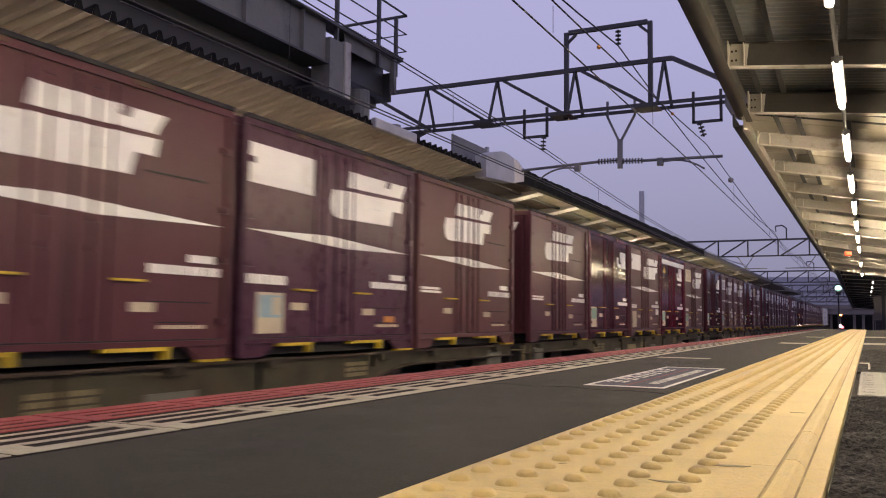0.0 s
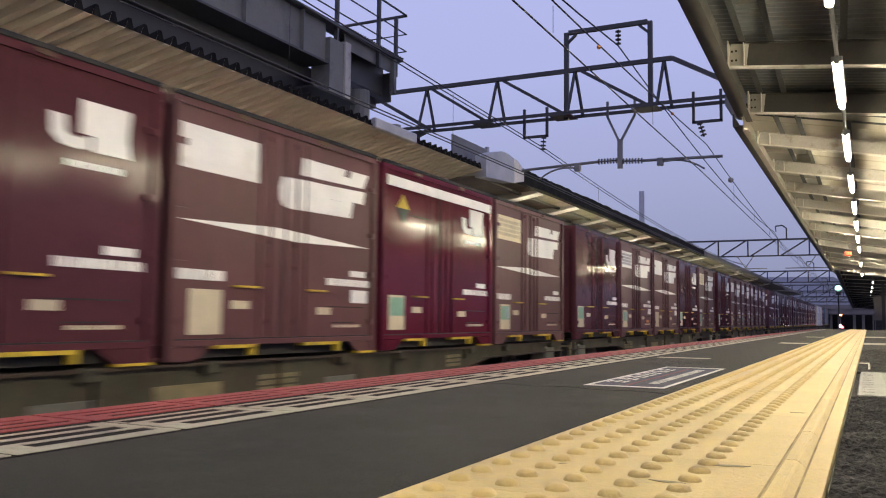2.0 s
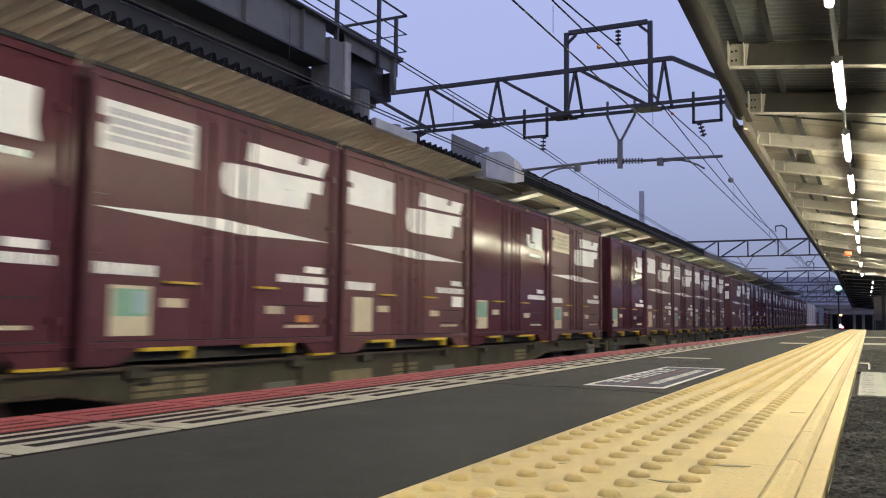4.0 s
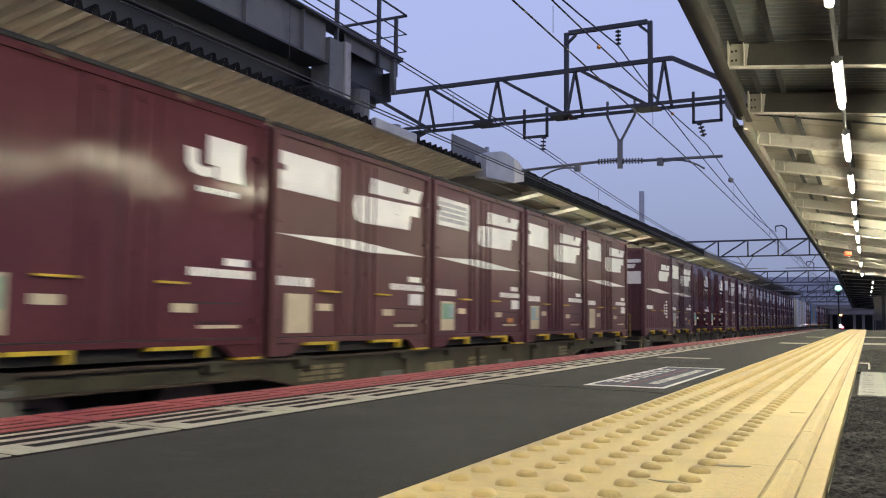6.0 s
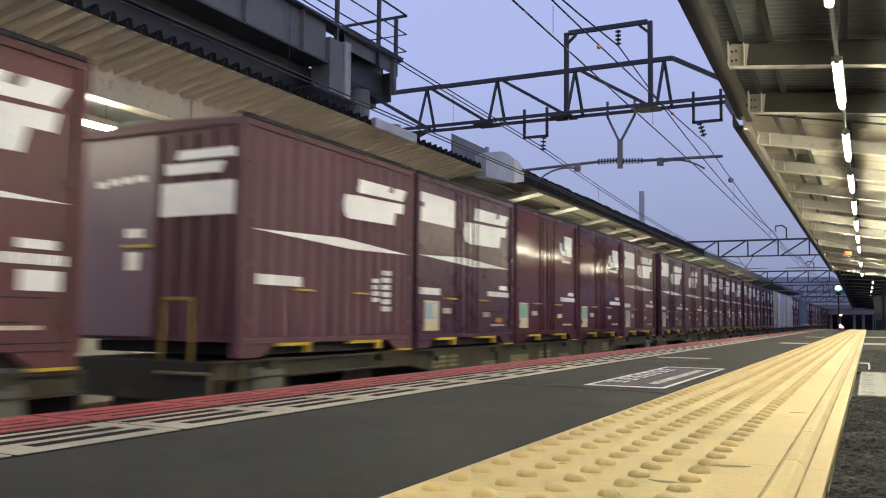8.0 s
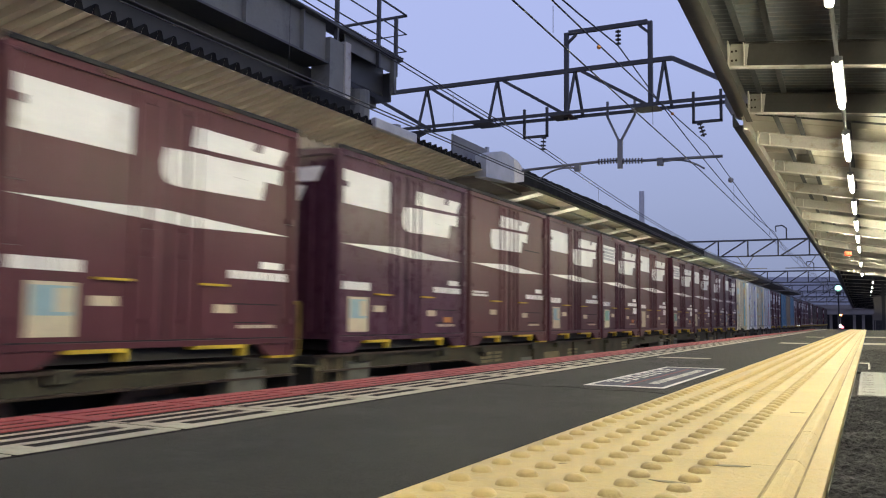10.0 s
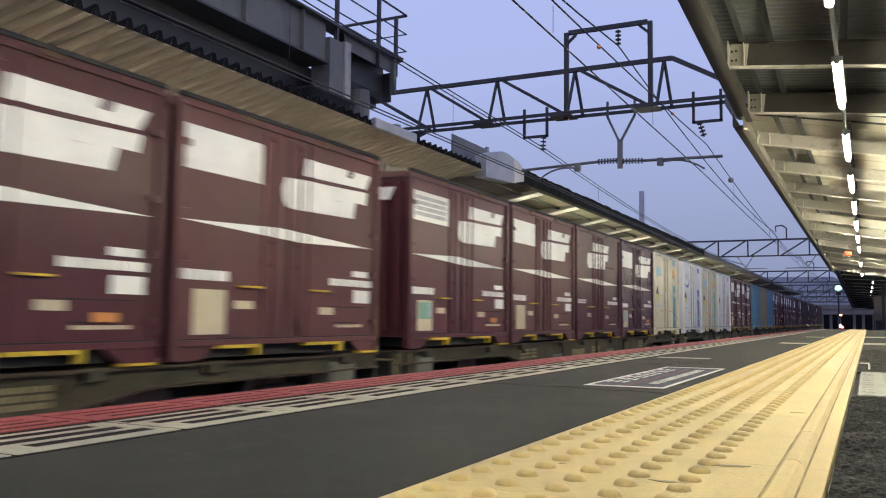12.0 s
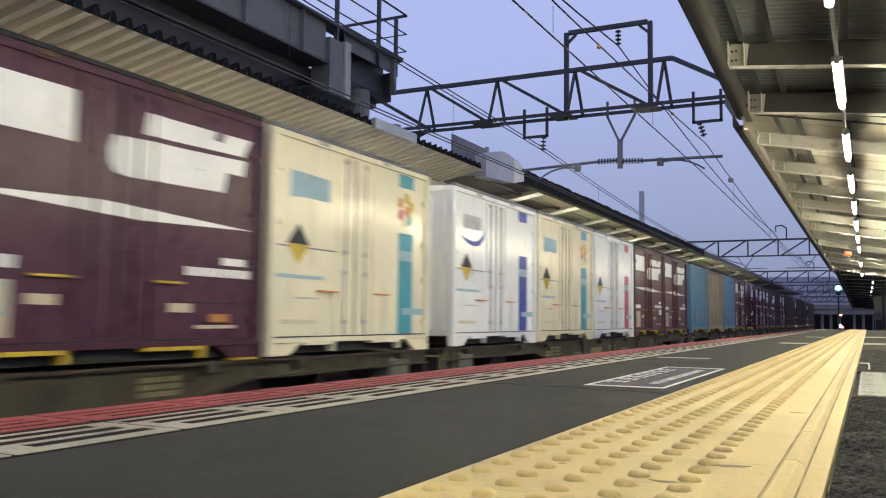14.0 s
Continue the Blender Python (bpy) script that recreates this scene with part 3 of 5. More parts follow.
part("roof_edge", b, ROOF_BLACK, far_roof, "blackened thick roof edge")
part("roof_edge", block(-8.52, 50, 3.95, -8.34, FR1, 4.2), STEEL_DARK, far_roof)
b = bmesh.new()
plate(b, [(-8.32, FR0, 4.0), (-12.5, FR0, 3.72), (-12.5, FR0, 3.8), (-8.32, FR0, 4.1)], FR1 - FR0, (0, 1, 0))
part("roof_sheet", b, DIM_BOARD, far_roof)
part("eave_board", block(-8.56, FR0, 3.9, -8.5, 52, 4.0), STEEL_LIGHT, far_roof, "pale board behind the roof edge")
for y in [23.3 + 3.52 * k for k in range(8)] + [51.0, 58.6, 68.2, 78.4, 88.2]:
    beam_ = part("roof_beam", plate(bmesh.new(), [(-8.52, y + 0.08, 3.96), (-12.4, y + 0.08, 3.69), (-12.4, y + 0.08, 3.4), (-10.4, y + 0.08, 3.52), (-8.52, y + 0.08, 3.86)], 0.04, (0, 1, 0)), STEEL_LIGHT, far_roof)
    b = bmesh.new()
    beam(b, (-8.52, y + 0.1, 3.85), (-10.4, y + 0.1, 3.51), 0.5, 0.02)
    beam(b, (-10.4, y + 0.1, 3.51), (-12.4, y + 0.1, 3.39), 0.5, 0.02)
    part("beam_flange", b, WHITE_LIT_STEEL, beam_, "white lit bottom flange")
for x in (-9.15, -9.9):
    part("purlin", beam(bmesh.new(), (x, FR0, 3.92 + 0.066 * (x + 8.32)), (x, 95, 3.92 + 0.066 * (x + 8.32)), 0.09, 0.07), NEAR_RAFTER, far_roof)
b = bmesh.new()
for y in range(24, 110, 8):
    box(b, -12.4, y, -0.1, -12.15, y + 0.25, 3.6)
part("columns", b, STEEL_GREY, far_roof)
far_lamp = thing("far_ceiling_lamp", "warm white tube lamp under the far canopy", "lamp", pose(-9.7, 25.2, 3.2), group="lamps under the far canopy")
part("tube", rod(bmesh.new(), (0, 0, 0), (0, 1.2, 0), 0.035, 8), TUBE_FAR, far_lamp)
part("housing", block(-0.06, 0, 0.04, 0.06, 1.2, 0.14), STEEL_LIGHT, far_lamp)
for yy in (0.2, 1.0):
    part("hanger", rod(bmesh.new(), (0, yy, 0.14), (0, yy, 0.62), 0.012, 6), STEEL_GREY, far_lamp)
for k in range(1, 12):
    copy_thing(far_lamp, pose(-9.7, 25.2 + 4.7 * k, 3.2))
for y in (3.6, 11.6, 15.6):
    copy_thing(far_lamp, pose(-10.6, y, 3.07))
copy_thing(far_lamp, pose(-10.6, 8.35, 3.07))
pipe = thing("flue_pipe", "bright steel flue pipe above the far roof", "pipe")
part("pipe_tube", rod(bmesh.new(), (-9.6, 40.5, 3.9), (-9.6, 40.5, 6.35), 0.13, 12), GALV, pipe)

bridge = thing("footbridge", "dark grey steel footbridge girder with a railed walkway", "footbridge", kind="structure")
GX = -10.0
b = bmesh.new()
box(b, GX - 0.03, -6, 5.45, GX, 14.4, 6.3)
part("web_plate", b, GIRDER, bridge)
part("bottom_flange", block(GX - 0.5, -6, 5.42, GX + 0.1, 14.4, 5.46), STEEL_DARK, bridge)
part("top_flange", block(GX - 0.3, -6, 6.3, GX + 0.14, 17.45, 6.36), STEEL_DARK, bridge)
y = 3.0
while y < 14.5:
    part("stiffener", block(GX + 0.0, y, 5.46, GX + 0.1, y + 0.03, 6.3), GIRDER, bridge)
    y += 1.75
part("end_post", block(GX - 0.35, 14.4, 4.8, GX + 0.12, 14.93, 6.0), GIRDER, bridge)
part("end_post_flange", block(GX - 0.4, 14.93, 4.8, GX + 0.16, 15.14, 6.05), STEEL_LIGHT, bridge, "paler end plate")
part("post_foot", block(GX - 0.6, 13.7, 4.755, GX + 0.24, 15.3, 4.8), STEEL_DARK, bridge)
part("end_web", block(GX - 0.3, 15.14, 5.46, GX - 0.26, 17.2, 6.3), STEEL_DARK, bridge)
part("end_web_rim", block(GX - 0.04, 15.14, 5.98, GX, 17.1, 6.3), GIRDER, bridge)
part("end_stub", block(GX - 0.02, 17.1, 5.48, GX + 0.1, 17.22, 6.3), GIRDER, bridge)
part("deck", block(GX - 2.6, -6, 5.2, GX - 0.5, 17.3, 5.45), STEEL_DARK, bridge)
part("under_girder", block(GX - 1.4, -6, 4.45, GX - 0.6, 14.9, 5.2), STEEL_DARK, bridge, "deep dark inner girder")
part("inner_wall", block(GX - 2.7, -6, 5.45, GX - 2.6, 17.3, 6.2), STEEL_DARK, bridge)
part("end_wall", block(GX - 2.6, 17.2, 5.3, GX - 0.06, 17.26, 6.0), STEEL_DARK, bridge)
part("column", rod(bmesh.new(), (GX - 0.2, 16.1, -0.1), (GX - 0.2, 16.1, 5.3), 0.22, 12), GIRDER, bridge)
for y, za, zb in ((14.68, 5.5, 9.2), (16.4, 5.9, 9.2), (17.2, 5.9, 7.35)):
    part("rail_post", block(GX + 0.02, y, za, GX + 0.1, y + 0.07, zb), STEEL_DARK, bridge)
for z, xe in ((6.66, -11.3), (7.09, -11.7), (7.56, -12.2)):
    part("handrail", rod(bmesh.new(), (GX + 0.06, 4.0, z), (GX + 0.06, 17.74, z), 0.026 if z > 7.5 else 0.018, 6), STEEL_DARK, bridge)
    part("handrail", rod(bmesh.new(), (GX + 0.06, 17.74, z), (xe, 17.74, z), 0.016 if z < 7.5 else 0.04, 6), STEEL_DARK, bridge)
b = bmesh.new()
for k in range(26):
    box(b, GX - 0.3, 14.9 + k * 0.1, 6.365, GX + 0.16, 14.94 + k * 0.1, 6.4)
part("walkway_grating", b, STEEL_DARK, bridge)

# ---- overhead line ----
def bmesh_ball(x, y, z, r):
    b = bmesh.new()
    bmesh.ops.create_icosphere(b, subdivisions=2, radius=r, matrix=Matrix.Translation((x, y, z)))
    return b

def gantry(y, label, zoff=0.0, high=1.11, th=1.0):
    g = thing("catenary_gantry", label, "gantry", kind="structure")
    zb, zt = 5.27 + zoff, 5.27 + high + zoff
    xl, xr = -11.2, 1.9
    b = bmesh.new()
    for dy in (-0.25, 0.25):
        beam(b, (xl, y + dy, zb), (xr, y + dy, zb), 0.012, 0.085)
        beam(b, (xl, y + dy + 0.03, zb + 0.04), (xr, y + dy + 0.03, zb + 0.04), 0.07, 0.012)
    part("bottom_chord", b, STEEL_DARK, g)
    b = bmesh.new()
    beam(b, (-12.2, y, zt), (-3.95, y, zt), 0.1 * th, 0.1 * th)
    beam(b, (-12.1, y, zt - 0.06), (-10.45, y, zb + 0.06), 0.09 * th, 0.09 * th)
    beam(b, (-3.95, y, zt), (-2.7, y, zt - 0.72), 0.1, 0.1)
    part("top_chord", b, STEEL_DARK, g)
    nodes_t = [-10.43, -8.39, -6.31, -4.14]
    nodes_b = [-8.61, -6.53, -4.45]
    for x in nodes_t:
        b = bmesh.new()
        beam(b, (x, y, zt), (x - 0.12, y - 0.25, zb), 0.055)
        beam(b, (x, y, zt), (x + 0.12, y + 0.25, zb), 0.055)
        part("upright", b, STEEL_DARK, g)
    for x, xb in zip(nodes_t[:3], nodes_b):
        part("diagonal", beam(bmesh.new(), (x + 0.17, y, zt - 0.05), (xb, y, zb), 0.075 * th), STEEL_DARK, g)
    for x in nodes_b:
        part("gusset", block(x - 0.35, y - 0.3, zb - 0.06, x + 0.2, y + 0.3, zb - 0.045), STEEL_DARK, g)
    for x in (xl - 0.25, 1.9):
        b = bmesh.new()
        rod(b, (x, y, -1.5), (x, y, zb + (0.2 if x < -5 else 0.4)), 0.2, 12)
        part("column", b, STEEL_GREY, g)
    part("knee_brace", beam(bmesh.new(), (xl - 0.3, y, zb - 0.5), (xl + 0.9, y, zb), 0.09), STEEL_DARK, g)
    return g
GY = 19.8
g1 = gantry(GY, "dark steel lattice gantry across the tracks")
ZB1 = 5.27
b = bmesh.new()
beam(b, (-6.53, GY, ZB1 - 0.12), (-6.53, GY, 7.34), 0.106)
beam(b, (-4.46, GY, ZB1 - 0.05), (-4.46, GY, 7.34), 0.106)
beam(b, (-6.47, GY, 7.34), (-4.52, GY, 7.34), 0.1)
beam(b, (-6.5, GY, 7.08), (-6.28, GY, 7.28), 0.06)
beam(b, (-4.5, GY, 7.08), (-4.72, GY, 7.28), 0.06)
part("upper_frame", b, STEEL_DARK, g1, "tall rectangular frame for the feeder wire")
def insulator(parent, a, b_, n=7, r=0.06):
    bb = bmesh.new()
    a, b_ = Vector(a), Vector(b_)
    rod(bb, a, b_, 0.015, 6)
    for k in range(n):
        c = a.lerp(b_, (k + 0.5) / n)
        d = (b_ - a).normalized() * 0.012
        rod(bb, c - d, c + d, r, 10)
    return part("insulator", bb, INSULATOR, parent)
insulator(g1, (-5.23, GY, 7.25), (-5.23, GY, 6.85), 4, 0.07)
for xa, xb in ((-7.64, -7.04), (-3.48, -2.87)):
    b = bmesh.new()
    for x in (xa, xb):
        beam(b, (x, GY, 5.52), (x, GY, 4.78), 0.06)
    beam(b, (xa - 0.03, GY, 4.8), (xb + 0.03, GY, 4.8), 0.06)
    part("drop_frame", b, STEEL_DARK, g1)
insulator(g1, (-7.12, GY, 4.8), (-7.15, GY, 4.42), 4, 0.07)
insulator(g1, (-3.35, GY, 4.8), (-3.25, GY, 4.45), 4, 0.07)
b = bmesh.new()
beam(b, (-5.5, GY, 5.5), (-5.5, GY, 5.1), 0.05)
beam(b, (-5.5, GY, 5.12), (-5.22, GY, 4.5), 0.05)
beam(b, (-4.84, GY, 5.5), (-4.84, GY, 5.1), 0.05)
beam(b, (-4.84, GY, 5.12), (-5.18, GY, 4.5), 0.05)
box(b, -5.255, GY - 0.05, 3.85, -5.145, GY + 0.05, 4.55)
part("drop_arm", b, STEEL_GREY, g1, "grey forked drop arm")
part("stay_tube", rod(bmesh.new(), (-7.7, GY, 3.97), (-5.7, GY, 4.05), 0.035, 8), STEEL_GREY, g1)
part("stay_tube", rod(bmesh.new(), (-4.7, GY, 4.0), (-2.85, GY, 3.97), 0.035, 8), STEEL_GREY, g1)
insulator(g1, (-5.75, GY, 4.05), (-5.25, GY, 4.05), 7, 0.07)
insulator(g1, (-5.15, GY, 4.02), (-4.65, GY, 4.0), 7, 0.07)
for xa, s in ((-6.25, -1), (-4.25, 1)):
    b = bmesh.new()
    box(b, xa - 0.07, GY - 0.06, 3.85, xa + 0.07, GY + 0.06, 4.03)
    p0 = Vector((xa, GY, 3.93))
    for k in range(6):
        t1 = (k + 1) / 6
        p1 = Vector((xa + s * 1.0 * t1, GY, 3.93 + 0.06 * math.sin(t1 * 2.6) - 0.25 * t1 ** 2.4))
        rod(b, p0, p1, 0.022, 6)
        p0 = p1
    part("steady_arm", b, STEEL_GREY, g1)
part("end_drum", rod(bmesh.new(), (-2.42, GY - 0.3, 5.15), (-2.42, GY + 0.3, 5.15), 0.33, 20), GIRDER, g1, "round grey end cap")
g1.location.z = -0.07
def distant_gantry(y, zb, zt, th):
    """A plain truss across the tracks, with uprights and diagonals that rise to the platform."""
    g = thing("catenary_gantry", "distant dark steel lattice gantry across the tracks", "gantry", kind="structure")
    xl, xr = -11.4, 1.6
    part("top_chord", beam(bmesh.new(), (xl, y, zt), (-2.9, y, zt), th, th), STEEL_DARK, g)
    part("bottom_chord", beam(bmesh.new(), (xl, y, zb), (xr, y, zb), th * 0.8, th * 0.8), STEEL_DARK, g)
    part("end_brace", beam(bmesh.new(), (-2.9, y, zt), (-1.9, y, zb), th, th), STEEL_DARK, g)
    for k in range(5):
        x = -10.5 + 1.83 * k
        part("upright", beam(bmesh.new(), (x, y, zb), (x, y, zt), th * 0.8), STEEL_DARK, g)
        if k < 4:
            part("diagonal", beam(bmesh.new(), (x + 0.15, y, zb), (x + 1.75, y, zt), th * 0.8), STEEL_DARK, g)
    for x in (xl, xr):
        part("column", rod(bmesh.new(), (x, y, -1.5), (x, y, zt + 0.1), 0.18, 10), STEEL_GREY, g)
    b = bmesh.new()
    beam(b, (-5.15, y, zt + 0.85), (-4.75, y, zt + 0.9), 0.08)
    beam(b, (-4.75, y, zt + 0.9), (-4.5, y, zt + 0.7), 0.08)
    beam(b, (-4.5, y, zt + 0.7), (-4.5, y, zt), 0.08)
    beam(b, (-5.15, y, zt + 0.85), (-5.12, y, zt + 0.5), 0.06)
    part("hook_frame", b, STEEL_DARK, g)
    for x in (-7.0, -3.3):
        b = bmesh.new()
        beam(b, (x - 0.5, y, zb), (x, y, zb - 0.75), 0.05)
        beam(b, (x + 0.5, y, zb), (x, y, zb - 0.75), 0.05)
        beam(b, (x - 1.3, y, zb - 0.8), (x + 1.3, y, zb - 0.8), 0.06)
        part("drop_arm", b, STEEL_GREY, g)
for y, zb, zt, th in ((57.7, 4.37, 5.4, 0.11), (88.0, 3.98, 5.06, 0.12), (118.0, 3.9, 4.9, 0.12), (138.0, 3.9, 4.8, 0.12), (175.0, 4.0, 5.0, 0.14)):
    distant_gantry(y, zb, zt, th)

def sag(a, b_, drop, n=14):
    a, b_ = Vector(a), Vector(b_)
    return [tuple(a.lerp(b_, k / n) - Vector((0, 0, 4 * drop * (k / n) * (1 - k / n)))) for k in range(n + 1)]
# supports: y, and how much lower the line hangs there
SUPPORTS = [(-22.0, 0.0), (GY, 0.0), (57.7, 0.55), (80.0, 0.6), (104.0, 0.7), (135.0, 0.8)]
for (y0_, d0), (y1_, d1) in zip(SUPPORTS, SUPPORTS[1:]):
    near = y0_ < 0
    rise = 1.4 if near else 0.0
    for x, z0_, up in ((-7.05, 4.38, rise), (-7.17, 4.38, rise), (-3.2, 4.2, 0.0)):
        wire("messenger_wire", sag((x, y0_, z0_ - d0 + up), (x, y1_, z0_ - d1), 0.1 if up else 0.42), 0.011, CABLE, "dark overhead messenger wire above the track", "cable", "overhead wires")
    for x in (-7.05, -7.17, -3.3):
        wire("contact_wire", [(x, y0_, 3.56 - d0 * 0.6), (x, y1_, 3.56 - d1 * 0.6)], 0.011, CABLE, "dark overhead contact wire above the track", "cable", "overhead wires")
    wire("feeder_wire", sag((-5.23, y0_, 6.78 - d0 * 1.6), (-5.23, y1_, 6.78 - d1 * 1.6), 0.9 if near else 0.5), 0.018, CABLE, "thick dark feeder cable over the tracks", "cable", "overhead wires")
    for x, zc, zm, up in ((-7.1, 3.56, 4.38, rise), (-3.25, 3.56, 4.2, 0.0)):
        for k in range(1, 8):
            t = k / 8
            y = y0_ + (y1_ - y0_) * t
            z = zm + up * (1 - t) - d0 * (1 - t) - d1 * t - 4 * (0.1 if up else 0.42) * t * (1 - t)
            zz = zc - 0.6 * (d0 * (1 - t) + d1 * t)
            if 4 < y < 60:
                wire("dropper", [(x, y, z), (x, y, zz)], 0.004, CABLE, "thin dropper wire between two cables", "cable", "droppers")
for y, z in ((11.1, 3.895), (16.0, 4.06)):
    solid("line_marker", bmesh_ball(-3.2, y, z, 0.032), LABEL_ORANGE, "small orange marker ball on the overhead wire", "marker", "wire markers")
solid("line_marker", bmesh_ball(-3.2, 23.6, 3.95, 0.075), STEEL_LIGHT, "small pale disc on the overhead wire", "marker", "wire markers")

# ---- the distance ----
station = thing("far_overpass", "grey concrete overpass across the tracks in the distance", "overpass")
part("deck", block(-40, 150, 1.5, 30, 157, 2.3), FAR_WALL, station)
part("parapet", block(-40, 149.8, 2.3, 30, 150.1, 3.0), FAR_WALL, station, "paler parapet wall")
# added black backing: hides the sky and stands for shade under the deck
part("back_wall", block(-40, 158, -1.5, 30, 160, 1.5), FAR_DARK, station, "added dark backing that stands for the shade under the deck")
for x in (-12.6, -10.4, -8.9, -6.9, -5.6, -4.4, -2.2, -0.9, 0.6, 2.4):
    part("column", block(x, 151, -1.5, x + 0.42, 151.5, 1.5), FAR_WALL, station)
for x in range(-24, 12, 2):
    part("railing_post", block(x, 149.9, 3.0, x + 0.08, 150.0, 4.1), FAR_WALL, station)
for z in (3.5, 4.05):
    part("railing", block(-24, 149.9, z, 12, 149.98, z + 0.07), FAR_WALL, station)
poster = thing("notice_board", "pale notice board at the platform's far end", "board", pose(0.75, 66, 0))
part("board_face", block(-0.4, 0, 0.35, 0.4, 0.05, 2.0), FAR_WALL, poster)
for x in (-0.4, 0.36):
    part("board_leg", block(x, 0.06, -0.6, x + 0.05, 0.1, 2.0), FAR_DARK, poster)
signal = thing("railway_signal", "green lit railway signal on a dark mast", "signal", pose(-3.25, 117, 0))
part("mast", rod(bmesh.new(), (0, 0, -1.5), (0, 0, 4.9), 0.08, 8), FAR_DARK, signal)
part("lamp_head", block(-0.25, -0.1, 3.6, 0.25, 0.1, 5.0), FAR_DARK, signal)
# lens made wider than its head to take in the green glow around it
part("lens", rod(bmesh.new(), (0, -0.2, 4.44), (0, -0.12, 4.44), 0.38, 16), SIGNAL_GREEN, signal)
for x, z, m, nm in ((-3.22, -0.25, HEADLAMP, "white"), (-2.95, -0.42, LAMP_RED, "red"), (-3.12, 1.12, LAMP_ORANGE, "orange")):
    l_ = thing("trackside_lamp", nm + " lamp glowing low beside the distant track", "lamp", pose(x, 120, z))
    part("lens", rod(bmesh.new(), (0, -0.1, 0), (0, 0, 0), 0.13, 10), m, l_)
    part("lamp_body", block(-0.16, 0.0, -0.16, 0.16, 0.2, 0.16, 0.03), FAR_DARK, l_)
    part("post", block(-0.05, 0.05, -1.5 - z, 0.05, 0.12, -0.16), FAR_DARK, l_)
b = bmesh.new()
rng = random.Random(2)
prev = None
for k in range(41):
    x = -900 + k * 45
    h = 30 + 26 * noise.noise((k * 0.21, 0.3, 1.7)) + (26 if 6 < k < 20 else 0)
    row = [b.verts.new((x, 1200 + 60 * noise.noise((k * 0.1, 5, 2)), -2)), b.verts.new((x, 1400, h))]
    if prev:
        b.faces.new((prev[0], row[0], row[1], prev[1]))
    prev = row
solid("backdrop", b, HILL, "dim bluish hills on the horizon", "hills", kind="structure")

# the evening sky: bluer overhead, duller towards the horizon
haze = bpy.data.materials.new("dusk_sky")
haze.use_nodes = True
hn, hl = haze.node_tree.nodes, haze.node_tree.links
hn.remove(hn["Principled BSDF"])
em = hn.new("ShaderNodeEmission")
tc = hn.new("ShaderNodeTexCoord")
sp = hn.new("ShaderNodeSeparateXYZ")
rp = hn.new("ShaderNodeValToRGB")
hl.new(tc.outputs["Generated"], sp.inputs[0])
hl.new(sp.outputs["Z"], rp.inputs[0])
hl.new(rp.outputs[0], em.inputs[0])
hl.new(em.outputs[0], hn["Material Output"].inputs[0])
rp.color_ramp.elements[0].position, rp.color_ramp.elements[0].color = 0.0, (0.22, 0.26, 0.4, 1)
rp.color_ramp.elements[1].position, rp.color_ramp.elements[1].color = 1.0, (0.44, 0.5, 0.87, 1)
for pos, col in ((0.14, (0.325, 0.385, 0.62, 1)), (0.3, (0.4, 0.475, 0.82, 1)), (0.55, (0.43, 0.5, 0.88, 1))):
    e = rp.color_ramp.elements.new(pos)
    e.color = col
solid("sky_backdrop", block(-5200, 2400, -40, 3600, 2410, 2600), haze, "dusky violet-blue evening sky", "sky", kind="structure")
# ---- the freight train ----
SIDE_X, BASE_Z = -5.734, -0.26
CL, CH, CW = 3.68, 2.56, 2.42

def mark(name, bm_pts, parent, material, x=0.004, label="", thick=0.003):
    """A thin painted field or sticker on the side: outline in (y, z)."""
    return part(name, plate(bmesh.new(), [(x, y, z) for y, z in bm_pts], thick, (1, 0, 0)), material, parent, label)

def rect(y0, z0, y1, z1):
    return [(y0, z0), (y1, z0), (y1, z1), (y0, z1)]

def writing(name, parent, y0, z0, y1, z1, rows, material, x=0.004, seed=1):
    """Rows of short bars in place of small writing."""
    rng = random.Random(seed)
    b = bmesh.new()
    h = (z1 - z0) / rows
    for r in range(rows):
        y = y0
        while y < y1 - 0.02:
            w = rng.uniform(0.03, 0.1)
            box(b, x, y, z0 + h * (r + 0.15), x + 0.003, min(y + w, y1), z0 + h * (r + 0.85))
            y += w + rng.uniform(0.008, 0.02)
    return tagged(part(name, b, material, parent), kind="stuff")

DOOR_POSTS = ((1.32, 1.39), (1.76, 1.82), (2.14, 2.21))

def clipped(pts, lo, hi):
    """The part of a convex outline between two values of y."""
    for lim, sign in ((lo, 1), (hi, -1)):
        out = []
        for p, q in zip(pts, pts[1:] + pts[:1]):
            a, b = sign * (p[0] - lim), sign * (q[0] - lim)
            if a >= 0:
                out.append(p)
            if a * b < 0:
                f = a / (a - b)
                out.append((lim, p[1] + (q[1] - p[1]) * f))
        pts = out
        if len(pts) < 3:
            return []
    return pts

def painted(name, pieces, parent, material, label="", flat=None):
    """Paint that lies on the side sheet and steps out over the door posts."""
    b = bmesh.new()
    spans, y = [], -1.0
    for y0, y1 in DOOR_POSTS if flat is None else ():
        spans += [(y, y0, -0.0285), (y0, y1, -0.0072)]
        y = y1
    spans.append((y, 9.0, -0.0285 if flat is None else flat))
    for pts in pieces:
        for y0, y1, x in spans:
            q = clipped(list(pts), y0, y1)
            if q:
                plate(b, [(x, u, v) for u, v in q], 0.003, (1, 0, 0))
    return part(name, b, material, parent, label)

